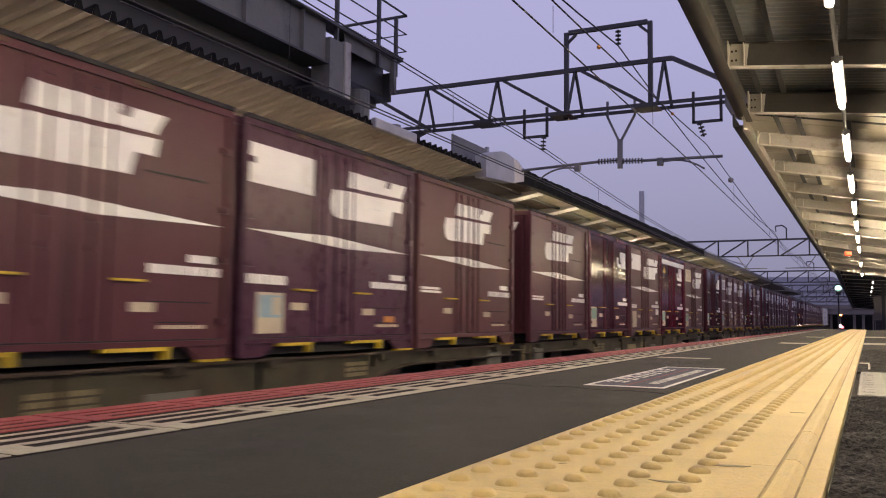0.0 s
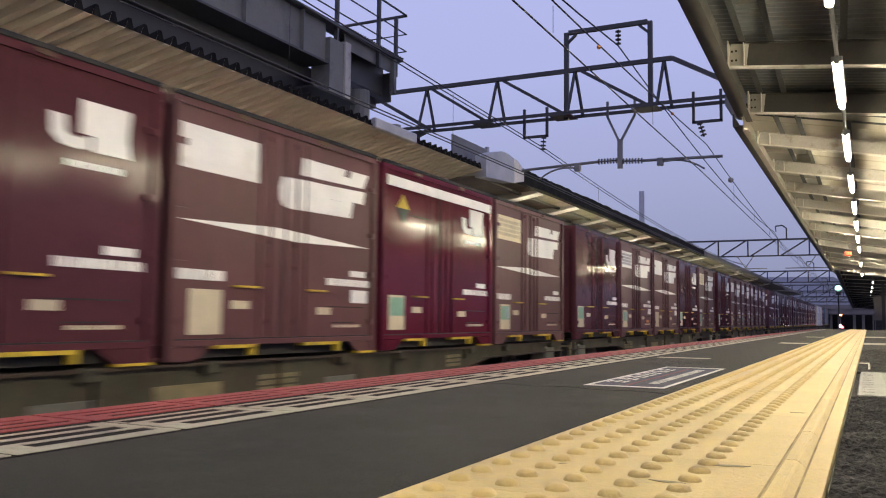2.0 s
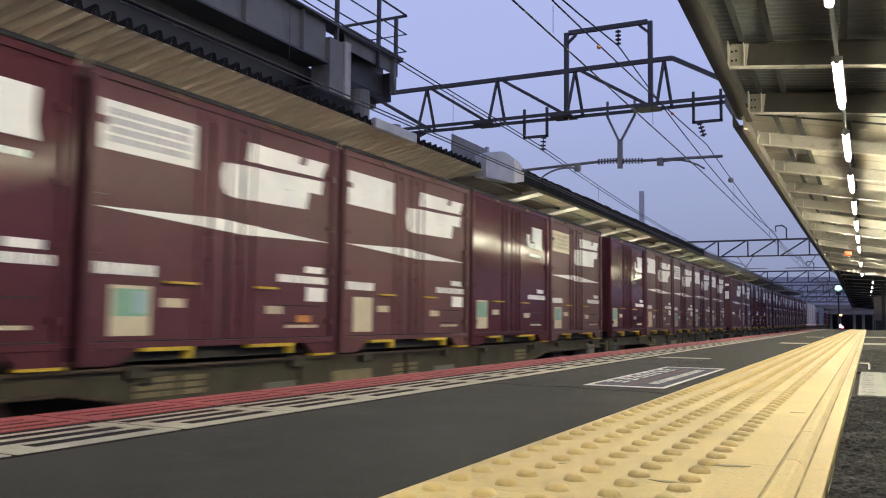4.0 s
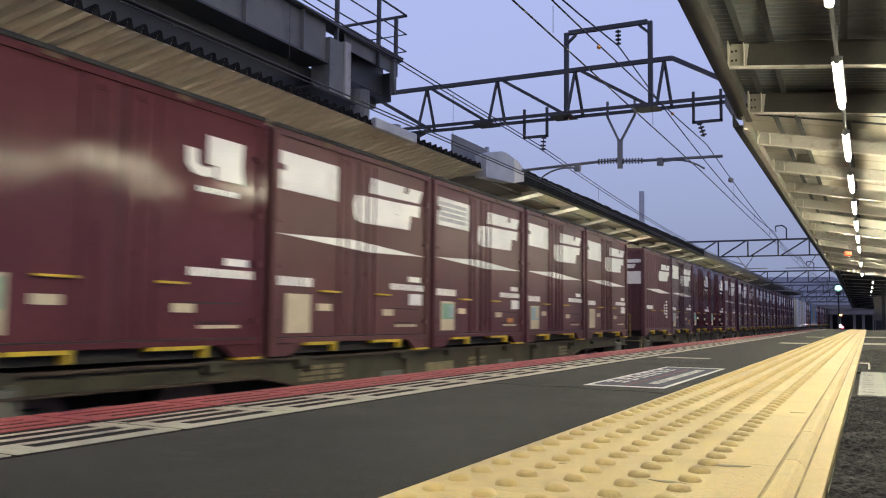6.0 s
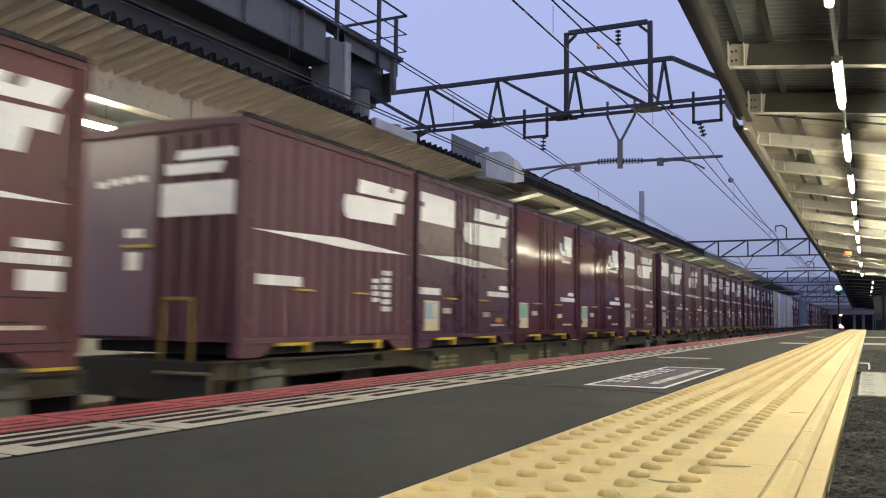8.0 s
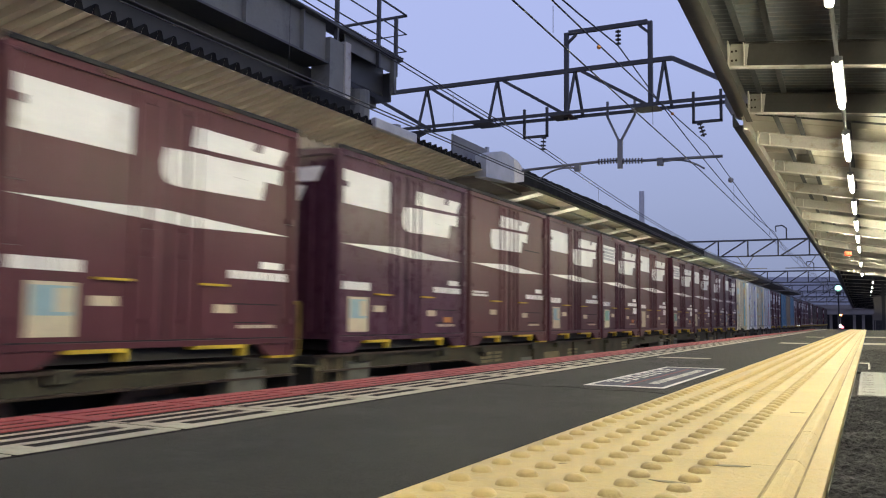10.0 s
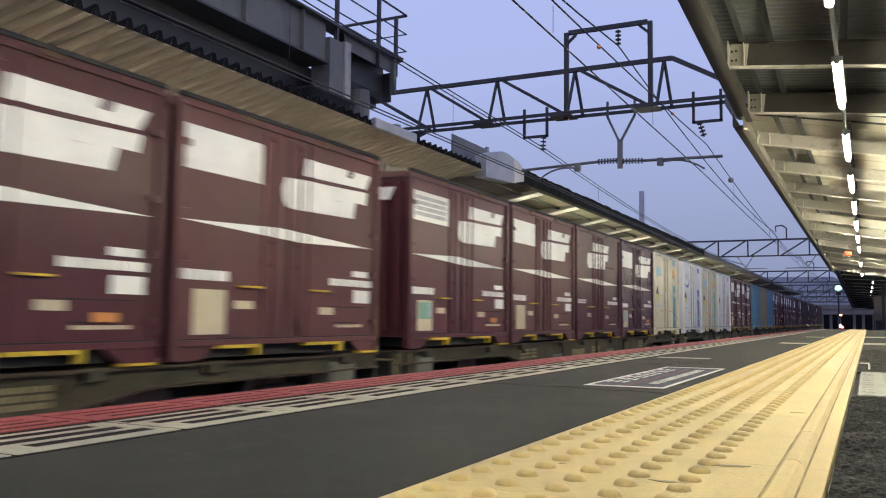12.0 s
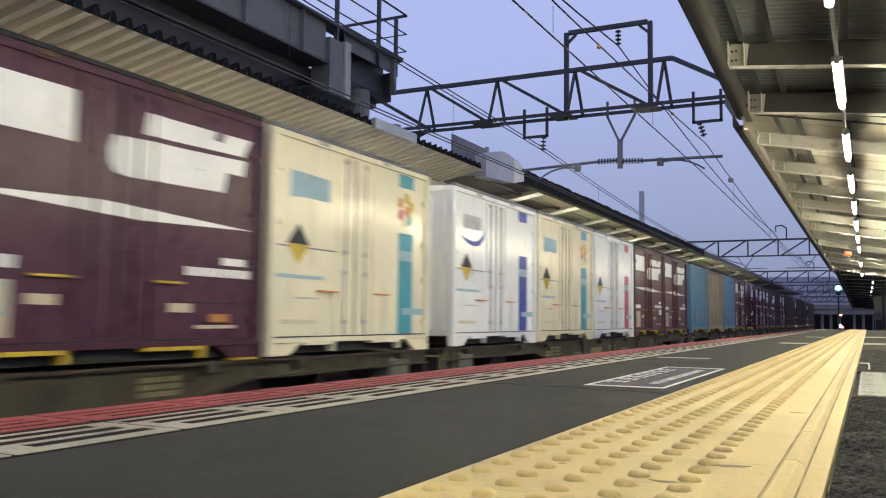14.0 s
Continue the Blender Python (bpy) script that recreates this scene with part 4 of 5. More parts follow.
def logo(parent, dy=0.0, s=1.0, dz=0.0, material=MARK_WHITE, flat=None):
    """The carrier's mark as plain slanted shapes: a hook, a slanted bar and a slanted block."""
    def at(pts):
        return [(1.64 + dy + (u - 1.64) * s, 1.64 + dz + (v - 1.64) * s) for u, v in pts]
    painted("logo_hook", [at([(1.645, 1.85), (1.66, 1.73), (1.71, 1.66), (1.79, 1.635), (2.0, 1.64), (2.05, 2.0), (1.69, 1.975)])], parent, material, flat=flat)
    painted("logo_bar", [at([(2.03, 2.045), (3.37, 2.075), (3.43, 2.17), (2.05, 2.16)]), at([(2.05, 2.16), (2.93, 2.167), (2.97, 2.257), (2.07, 2.25)]), at([(3.05, 2.168), (3.43, 2.17), (3.49, 2.262), (3.09, 2.258)])], parent, material, flat=flat)
    painted("logo_block", [at([(2.005, 1.64), (2.66, 1.655), (2.66, 2.01), (2.055, 1.998)]), at([(2.66, 1.655), (2.82, 1.659), (2.82, 1.845), (2.66, 1.845)]),
                           at([(2.66, 1.848), (2.82, 1.848), (2.82, 2.015), (2.66, 2.01)]), at([(2.82, 1.659), (3.085, 1.665), (3.14, 1.87), (2.82, 1.87)]),
                           at([(2.82, 1.87), (3.375, 1.87), (3.41, 2.035), (2.82, 2.015)])], parent, material, flat=flat)

RUST = mat("rusty_fitting", (0.12, 0.07, 0.035), 0.7, var=0.3, scale=8)

def container(kind, paint, label, panel=None, sticker=None, seed=1, skirt=None):
    """A twelve-foot freight container; y runs along the train, the face to the platform is at x = 0."""
    c = thing("freight_container", label, "container", group="containers on the train")
    rng = random.Random(seed)
    # body: side sheet between the frame members, floor, roof and ends
    b = bmesh.new()
    box(b, -CW, 0.05, 0.16, -0.03, CL - 0.05, CH - 0.05)
    part("body", b, paint, c)
    b = bmesh.new()
    plate(b, [(-0.0, 0.0, CH - 0.12), (-CW - 0.02, 0, CH - 0.12), (-CW - 0.02, 0, CH - 0.03), (-CW / 2, 0, CH), (-0.0, 0, CH - 0.052)], CL, (0, 1, 0))
    part("roof", b, paint, c)
    part("roof_rail", block(-0.06, 0.0, CH - 0.05, 0.014, CL, CH - 0.005, 0.005), WAGON_DARK if kind != "reefer" else STEEL_GREY, c, "dark roof edge")
    for y in (0.0, CL - 0.1):
        for x in (-0.1, -CW - 0.02):
            part("corner_post", block(x, y, 0.0, x + 0.11, y + 0.1, CH - 0.1, 0.012), paint, c)
    part("bottom_rail", block(-0.09, 0.1, 0.14, 0.008, CL - 0.1, 0.2, 0.006), paint, c)
    for y0, y1, t in ((0.1, 0.62, 0.0), (CL - 0.62, CL - 0.1, 1.0)):
        b = bmesh.new()
        pts = [(y0, 0.0), (y1 - 0.22, 0.0), (y1, 0.138), (y0, 0.138)] if t == 0 else [(y0 + 0.22, 0.0), (y1, 0.0), (y1, 0.138), (y0, 0.138)]
        plate(b, [(-0.06, y, z) for y, z in pts], 0.05, (1, 0, 0))
        part("skirt", b, skirt or paint, c)
    part("under_floor", block(-CW + 0.1, 0.3, 0.02, -0.12, CL - 0.3, 0.14), WAGON_DARK, c)
    fork = YELLOW_PAINT if kind != "reefer" else paint
    for y0, y1 in ((0.66, 1.28), (2.1, 2.86)):
        b = bmesh.new()
        box(b, -0.08, y0, 0.11, 0.014, y1, 0.145)
        box(b, -0.08, y1 - 0.05, 0.03, 0.006, y1, 0.11)
        part("fork_pocket", b, fork, c, "yellow fork pocket frame" if kind != "reefer" else "")
    part("corner_casting", block(-0.09, CL - 0.42, -0.012, 0.012, CL - 0.02, 0.012), fork, c)
    # end face towards the locomotive
    b = bmesh.new()
    for k in range(9):
        box(b, -CW + 0.16 + k * 0.25, 0.015, 0.25, -CW + 0.26 + k * 0.25, 0.05, CH - 0.18)
    part("end_ribs", b, paint, c)
    # side door group
    if kind in ("stripe", "centre", "plain", "reefer"):
        for y, w in ((1.32, 0.07), (1.76, 0.06), (2.14, 0.07)):
            part("door_post", block(-0.03, y, 0.2, -0.008, y + w, CH - 0.14, 0.004), paint, c)
        for y in (1.5, 1.96):
            b = bmesh.new()
            rod(b, (-0.014, y, 0.22), (-0.014, y, CH - 0.16), 0.011, 6)
            for z in (0.35, 0.95, 1.2, 2.33):
                box(b, -0.028, y - 0.035, z, -0.001, y + 0.035, z + 0.05)
            part("lock_rod", b, paint if kind != "reefer" else STEEL_LIGHT, c)
        part("door_seam", block(-0.03, 1.72, 0.22, -0.026, 1.735, CH - 0.15), BLACK_PAINT, c)
    for y in (CL - 0.16, 0.1):
        for z in (0.35, 0.95, 1.45, 2.05):
            part("hinge", block(-0.03, y, z, 0.016, y + 0.07, z + 0.06), paint, c)
    for y in (0.9, 2.35):
        part("lifting_lug", block(-0.06, y, CH - 0.1, 0.02, y + 0.16, CH - 0.055), RUST if kind != "reefer" else STEEL_LIGHT, c)
    handle = YELLOW_PAINT if kind != "reefer" else LABEL_ORANGE
    for y0, y1 in ((0.92, 1.3), (2.18, 2.52)):
        part("handle_bar", block(-0.03, y0, 0.725, 0.03, y1, 0.745), handle, c)
    if kind in ("stripe", "centre", "plain"):
        for y, z in ((0.9, 0.505), (2.4, 0.46)):
            mark("small_label", rect(y, z, y + 0.28, z + 0.085), c, LABEL_CREAM, x=-0.027)
        writing("side_writing", c, 2.6, 0.795, 3.54, 0.915, 1, MARK_WHITE, -0.028, seed)
        mark("number_plate", rect(3.1, 0.935, 3.45, 1.01), c, MARK_WHITE, x=-0.027)
        writing("side_writing", c, 2.75, 0.3, 3.35, 0.35, 1, LABEL_CREAM, -0.028, seed + 3)
        part("sheet_seam", block(-0.03, 0.1, 0.2, 0.004, CL - 0.1, 0.211), WAGON_DARK, c, "dark seam above the bottom rail")
        for y0, z, y1 in ((2.6, 0.55, 3.4), (2.7, 0.36, 3.2)):
            part("crease", block(-0.032, y0, z, -0.024, y1, z + 0.012), WAGON_DARK, c)
    if kind in ("stripe", "centre"):
        painted("stripe", [[(0.1, 1.345), (2.0, 1.27), (3.56, 1.318), (1.6, 1.402)]], c, MARK_WHITE, label="white tapering stripe")
    if kind == "stripe":
        logo(c)
        mark("white_panel", rect(0.1, 1.84, 1.28, 2.27), c, panel or MARK_WHITE, x=-0.027, label="blank white panel")
        if panel is PANEL_CREAM or seed % 2:
            writing("panel_writing", c, 0.2, 1.9, 1.2, 2.22, 4, PANEL_PRINT if panel is None else TAN_PRINT, -0.0235, seed)
        writing("side_writing", c, 0.08, 0.755, 0.8, 0.9, 1, MARK_WHITE, -0.028, seed + 5)
        mark("notice_sheet", rect(0.3, 0.25, 0.76, 0.69), c, LABEL_CREAM, x=-0.027)
        mark("notice_print", rect(0.34, 0.42, 0.72, 0.66), c, sticker or LABEL_BLUE, x=-0.023)
        mark("notice_title", rect(0.56, 0.45, 0.7, 0.64), c, LABEL_BLUE if sticker is LABEL_GREEN else LABEL_CREAM, x=-0.0195)
        if seed in (4, 7):
            mark("orange_label", rect(2.95, 0.36, 3.22, 0.45), c, LABEL_ORANGE, x=-0.027)
        if seed in (6, 7):
            mark("paper_tag", rect(3.13, 0.61, 3.5, 0.77), c, MARK_WHITE, x=-0.027)
    if kind == "centre":
        logo(c, -0.74)
        writing("side_writing", c, 0.12, 0.8, 0.8, 0.9, 2, MARK_WHITE, -0.028, seed + 5)
        part("crease", block(-0.034, 2.55, 1.72, -0.02, 3.3, 1.735), WAGON_DARK, c)
    if kind == "plain":
        y0, z0, w, h = 2.5, 1.78, 0.82, 0.42
        mark("logo_hook", [(y0 + u * w, z0 + v * h) for u, v in ((0.0, 0.62), (0.02, 0.22), (0.12, 0.05), (0.3, 0.0), (0.48, 0.04), (0.48, 0.3), (0.3, 0.22), (0.2, 0.3), (0.18, 0.62))], c, MARK_WHITE, x=-0.015)
        mark("logo_block", [(y0 + u * w, z0 + v * h) for u, v in ((0.52, 0.0), (1.02, 0.0), (0.98, 0.38), (1.0, 1.0), (0.36, 1.0), (0.36, 0.32), (0.52, 0.32))], c, MARK_WHITE, x=-0.015)
        mark("notice_sheet", rect(0.24, 0.27, 0.68, 0.74), c, LABEL_CREAM, x=-0.027)
        mark("notice_print", rect(0.27, 0.46, 0.65, 0.71), c, LABEL_GREEN, x=-0.023)
        writing("side_writing", c, 2.68, 1.62, 3.26, 1.7, 1, MARK_WHITE, -0.028, seed)
    return c

def band_top(c):
    mark("white_band", rect(0.1, CH - 0.34, CL - 0.1, CH - 0.2), c, MARK_WHITE, x=0.012, label="white band under the roof edge")

def end_marks(c, panel):
    """Marks on the end face that looks along the train."""
    def endplate(name, pts, m):
        part(name, plate(bmesh.new(), [(x, 0.012, z) for x, z in pts], 0.003, (0, -1, 0)), m, c)
    if panel:
        endplate("end_panel", [(-1.12, 1.49), (-0.06, 1.49), (-0.06, 1.85), (-1.12, 1.85)], MARK_WHITE)
        endplate("end_logo_bar", [(-0.92, 2.1), (-0.1, 2.1), (-0.06, 2.2), (-0.88, 2.2)], MARK_WHITE)
        endplate("end_logo_block", [(-1.06, 1.94), (-0.3, 1.94), (-0.24, 2.06), (-1.08, 2.06)], MARK_WHITE)
        endplate("end_door", [(-2.36, 0.2), (-1.2, 0.2), (-1.2, 2.4), (-2.36, 2.4)], LILAC)
        b = bmesh.new()
        for x, z in ((-2.1, 1.86), (-1.9, 1.88), (-1.7, 1.89), (-1.5, 1.9)):
            box(b, x, 0.004, z, x + 0.16, 0.0085, z + 0.07)
        tagged(part("end_writing", b, MARK_WHITE, c), kind="stuff")
        part("end_label", block(-1.62, 0.004, 1.28, -1.36, 0.0085, 1.38), MARK_WHITE, c)
        part("end_label", block(-1.6, 0.004, 0.92, -1.4, 0.0085, 1.12), MARK_WHITE, c)
        part("latch_bar", block(-1.64, -0.02, 1.17, -1.22, 0.0085, 1.2), YELLOW_PAINT, c, "yellow latch bar")
        return
    endplate("end_logo_bar", [(-1.75, 2.12), (-0.35, 2.12), (-0.25, 2.3), (-1.65, 2.3)], MARK_WHITE)
    endplate("end_logo_block", [(-1.95, 1.88), (-0.6, 1.88), (-0.5, 2.07), (-2.05, 2.07)], MARK_WHITE)


def reefer_marks(c, stripe, logo_paint):
    mark("colour_stripe", rect(2.84, 0.22, 3.24, 1.22), c, stripe, x=-0.027)
    mark("colour_stripe", rect(2.84, 1.36, 3.24, 1.6), c, stripe, x=-0.027)
    mark("stripe_band", rect(2.84, 1.22, 3.24, 1.36), c, LABEL_BLUE, x=-0.027)
    mark("colour_square", rect(2.84, 2.24, 3.24, 2.42), c, stripe, x=-0.027)
    if logo_paint:
        mark("logo_field", [(0.38, 1.78), (0.58, 1.8), (1.14, 1.8), (1.14, 2.07), (0.38, 2.09)], c, logo_paint, x=-0.027)
    d, yc, zc = 0.21, 0.54, 1.255
    part("diamond_upper", plate(bmesh.new(), [(-0.026, yc - d, zc), (-0.026, yc + d, zc), (-0.026, yc, zc + 1.1 * d)], 0.004, (1, 0, 0)), BLACK_PAINT, c)
    part("diamond_lower", plate(bmesh.new(), [(-0.026, yc - d, zc - 0.002), (-0.026, yc, zc - 1.1 * d), (-0.026, yc + d, zc - 0.002)], 0.004, (1, 0, 0)), YELLOW_PAINT, c)
    part("crease", block(-0.032, 0.1, zc - 0.04, -0.027, 1.3, zc - 0.025), STEEL_GREY, c)
    writing("side_writing", c, 0.15, 0.855, 1.05, 0.915, 1, LABEL_BLUE, -0.028, 5)
    writing("side_writing", c, 0.5, 0.63, 1.0, 0.66, 1, PANEL_PRINT, -0.028, 7)
    writing("side_writing", c, 0.25, 0.34, 0.95, 0.41, 1, LABEL_CREAM, -0.028, 6)
    mark("number_plate", rect(2.96, 0.475, 3.56, 0.565), c, LABEL_BLUE, x=-0.022)
    part("sheet_seam", block(-0.03, 0.1, 0.2, 0.004, CL - 0.1, 0.214), STEEL_DARK, c, "dark seam above the bottom rail")

def ribbed(c, paint):
    b = bmesh.new()
    for k in range(14):
        y = 0.16 + k * 0.25
        plate(b, [(-0.03, y, 0.22), (-0.03, y + 0.16, 0.22), (0.0, y + 0.13, 0.22), (0.0, y + 0.03, 0.22)], CH - 0.37, (0, 0, 1))
    part("side_ribs", b, paint, c)

DUSTY = mat("dusty_purple_paint", (0.13, 0.06, 0.072), 0.5, spec=0.2, var=0.16, scale=1.1, bump=0.05, bscale=14, dirt=(0.11, 0.062, 0.062), dirt_amt=0.4, dscale=1.6, stretch=(1, 1, 0.3))
# SHADED: the gloom at the train's far end is put into this paint
SHADED_BROWN = mat("dull_dark_brown_paint", (0.06, 0.042, 0.04), 0.6, spec=0.2, var=0.2, scale=1.1, dirt=(0.035, 0.03, 0.03), dirt_amt=0.4, dscale=1.6)
LILAC = mat("faded_lilac_paint", (0.15, 0.095, 0.125), 0.45, var=0.12, scale=1.2)
LAB = "freight container with white marks on a wagon"
MODELS = {
    "Pm": container("stripe", MAROON, "maroon " + LAB, sticker=LABEL_BLUE, seed=2),
    "Pp": container("stripe", PURPLE, "dark purple " + LAB, sticker=LABEL_BLUE, seed=4),
    "Pb": container("stripe", BROWN, "faded brown-maroon " + LAB, sticker=LABEL_CREAM, seed=6),
    "Pw": container("stripe", MAROON, "maroon freight container with a worn white panel on a wagon", sticker=LABEL_GREEN, seed=7),
    "Py": container("stripe", BROWN, "faded maroon freight container with a yellowed panel on a wagon", panel=PANEL_CREAM, sticker=LABEL_GREEN, seed=9),
    "Cm": container("centre", MAROON, "maroon " + LAB, seed=11),
    "Cb": container("centre", BROWN, "faded brown-maroon " + LAB, seed=12),
    "Jm": container("plain", GLOSS_MAROON, "plain glossy maroon container with a small white mark", seed=13),
    "Jp": container("plain", GLOSS_MAROON, "plain shiny maroon-brown container with a small white mark", seed=14),
    "Rw": container("plain", WINE, "glossy wine-red container with a white band under its roof", seed=15),
    "Ep": container("ribs", DUSTY, "dusty purple ribbed container with a white panel on its end", seed=16),
    "Rc": container("reefer", CREAM, "cream insulated container with a teal stripe", seed=17),
    "Rb": container("reefer", WHITE_PAINT, "white insulated container with a cobalt blue stripe", seed=18),
    "Rp": container("reefer", WHITE_PAINT, "white insulated container with a rose red stripe", seed=19),
    "Bl": container("ribs", BLUE_BOX, "blue ribbed freight container on a flat wagon", seed=20),
    # darker colour here stands for the missing light far down the platform
    "Dk": container("ribs", SHADED_BROWN, "brown ribbed container on a flat wagon, coloured dark for the unlit far end", seed=22),
    "Tn": container("ribs", TAN_BOX, "tan ribbed freight container on a flat wagon", seed=21),
}
band_top(MODELS["Rw"])
rw = MODELS["Rw"]
part("hazard_upper", plate(bmesh.new(), [(-0.026, 0.42, 1.95), (-0.026, 0.78, 1.95), (-0.026, 0.6, 2.15)], 0.004, (1, 0, 0)), YELLOW_PAINT, rw)
part("hazard_lower", plate(bmesh.new(), [(-0.026, 0.42, 1.948), (-0.026, 0.6, 1.75), (-0.026, 0.78, 1.948)], 0.004, (1, 0, 0)), BLACK_PAINT, rw)
part("crease", block(-0.032, 0.85, 1.87, -0.022, 1.5, 1.885), WAGON_DARK, rw)
ribbed(MODELS["Ep"], DUSTY)
ribbed(MODELS["Bl"], BLUE_BOX)
ribbed(MODELS["Tn"], TAN_BOX)
ribbed(MODELS["Dk"], SHADED_BROWN)
ep = MODELS["Ep"]
logo(ep, 0.25, 0.86, 0.02, flat=0.0005)
painted("stripe", [[(0.16, 1.35), (2.1, 1.275), (3.58, 1.308), (1.88, 1.4)]], ep, MARK_WHITE, "white tapering stripe", flat=0.0005)
writing("side_writing", ep, 0.28, 0.745, 1.06, 0.905, 1, MARK_WHITE, 0.001, 8)
writing("side_writing", ep, 2.86, 0.5, 3.08, 1.07, 6, MARK_WHITE, 0.001, 9)
writing("side_writing", ep, 2.62, 0.62, 2.78, 0.95, 4, MARK_WHITE, 0.001, 10)
reefer_marks(MODELS["Rc"], TEAL_PAINT, LABEL_BLUE)
for y0, z0, m_ in ((2.8, 1.98, LABEL_ORANGE), (2.98, 2.06, YELLOW_PAINT), (2.82, 1.82, PINK_PAINT), (3.0, 1.88, LABEL_ORANGE), (3.1, 1.96, YELLOW_PAINT), (2.92, 1.72, LABEL_CREAM), (3.06, 1.76, LABEL_GREEN)):
    mark("flower_patch", [(y0, z0), (y0 + 0.07, z0 - 0.05), (y0 + 0.15, z0), (y0 + 0.13, z0 + 0.1), (y0 + 0.03, z0 + 0.11)], MODELS["Rc"], m_, x=-0.027 + 0.0008 * (z0 * 10 % 3))
reefer_marks(MODELS["Rb"], COBALT_PAINT, None)
writing("logo_writing", MODELS["Rb"], 0.42, 1.84, 1.12, 2.16, 1, PANEL_PRINT, -0.028, 14)
reefer_marks(MODELS["Rp"], PINK_PAINT, None)
mark("logo_arc", [(0.32, 1.76), (0.55, 1.65), (0.8, 1.61), (1.05, 1.64), (1.22, 1.76), (1.28, 1.95), (1.16, 1.82), (1.0, 1.73), (0.8, 1.69), (0.55, 1.71)], MODELS["Rb"], COBALT_PAINT, x=-0.024)
for k_, on in (("Pm", False), ("Pp", False), ("Pw", False), ("Cm", False), ("Ep", True)):
    end_marks(MODELS[k_], on)

DULL_YELLOW = mat("dull_yellow_paint", (0.22, 0.15, 0.03), 0.6, var=0.3, scale=6)

def flat_wagon():
    """A five-slot container flat wagon; y = 0 is its front container's end."""
    w = thing("flat_wagon", "grimy dark container flat wagon on two bogies", "wagon", group="wagons of the train")
    b = bmesh.new()
    L0, L1 = -0.25, 19.05
    plate(b, [(-0.14, y, z) for y, z in ((L0, -0.05), (L1, -0.05), (L1, -0.2), (15.05, -0.21), (12.6, -0.64), (6.2, -0.64), (3.75, -0.21), (L0, -0.2))], 0.05, (1, 0, 0))
    part("side_sill", b, WAGON_PAINT, w, "fish-bellied side sill")
    part("sill_flange", block(-0.15, L0, -0.048, -0.02, L1, -0.02), RUST_EDGE, w, "rusty top flange of the sill")
    b = bmesh.new()
    for (ya, za), (yb, zb) in zip(((L0, -0.21), (3.75, -0.22), (6.2, -0.65), (12.6, -0.65), (15.05, -0.22)), ((3.75, -0.22), (6.2, -0.65), (12.6, -0.65), (15.05, -0.22), (L1, -0.21))):
        beam(b, (-0.1, ya, za), (-0.1, yb, zb), 0.14, 0.022)
    part("bottom_flange", b, RUST_EDGE, w, "rusty bottom flange of the sill")
    for y0, y1, z in ((4.5, 5.0, -0.2), (5.08, 5.4, -0.2), (9.1, 9.8, -0.26), (13.6, 14.1, -0.2)):
        writing("stencil", w, y0, z - 0.12, y1, z + 0.08, 3, STENCIL, -0.092, int(y0 * 10))
    part("number_board", block(-0.092, 7.6, -0.36, -0.082, 8.5, -0.22, 0.003), STENCIL, w, "pale number board")
    for y in (4.6, 6.9, 9.4, 11.9, 14.2):
        part("sill_rib", block(-0.09, y, -0.205 if y < 4.7 or y > 14 else -0.6, -0.04, y + 0.02, -0.05), WAGON_PAINT, w)
    for y in (1.2, 8.0, 12.0, 17.6):
        b = bmesh.new()
        rod(b, (-0.6, y - 0.3, -0.52), (-0.6, y + 0.3, -0.52), 0.16, 14)
        part("air_tank", b, EQUIP_GREY, w, "grey air reservoir")
    b = rod(bmesh.new(), (-0.02, L0 - 0.1, -0.14), (-0.75, L0 - 0.1, -0.14), 0.016, 6)
    rod(b, (-0.02, L0 - 0.1, -0.14), (-0.02, L0 - 0.1, -0.4), 0.016, 6)
    part("uncoupling_lever", b, STENCIL, w)
    b = bmesh.new()
    beam(b, (-0.06, L0 + 0.1, -0.52), (-0.06, L0 + 0.42, -0.52), 0.12, 0.02)
    for y in (L0 + 0.1, L0 + 0.42):
        beam(b, (-0.06, y, -0.52), (-0.06, y, -0.06), 0.02, 0.03)
    part("foot_step", b, STENCIL, w, "dull yellow foot step")
    part("deck", block(-2.3, L0, -0.2, -0.16, L1, -0.04), WAGON_DARK, w)
    part("end_beam", block(-2.2, L0 - 0.06, -0.42, -0.1, L0, -0.03), WAGON_DARK, w)
    part("end_beam", block(-2.2, L1, -0.42, -0.1, L1 + 0.06, -0.03), WAGON_DARK, w)
    part("centre_sill", block(-1.45, L0, -0.55, -0.95, L1, -0.2), WAGON_DARK, w)
    part("coupler", block(-1.3, L1 + 0.06, -0.45, -1.1, L1 + 0.5, -0.2, 0.03), WAGON_DARK, w)
    for y0 in (6.3, 10.3):
        part("equipment_box", block(-0.5, y0, -0.6, -0.08, y0 + 0.7, -0.27, 0.02), EQUIP_GREY, w)
    for y0 in (0.35, 18.0):
        part("end_box", block(-0.4, y0, -0.46, -0.05, y0 + 0.55, -0.11, 0.04), EQUIP_GREY, w, "grey cylinder box")
    for k in range(5):
        for dy in (0.55, 2.9):
            part("container_clamp", block(-0.14, k * 3.82 + dy, -0.13, 0.0, k * 3.82 + dy + 0.2, -0.01, 0.01), WAGON_PAINT, w)
    b = bmesh.new()
    for x in (-0.35, -0.75):
        rod(b, (x, L0 - 0.03, -0.3), (x, L0 - 0.03, 0.6), 0.022, 6)
    rod(b, (-0.35, L0 - 0.03, 0.6), (-0.75, L0 - 0.03, 0.6), 0.022, 6)
    part("end_handrail", b, DULL_YELLOW, w, "dull yellow end handrail")
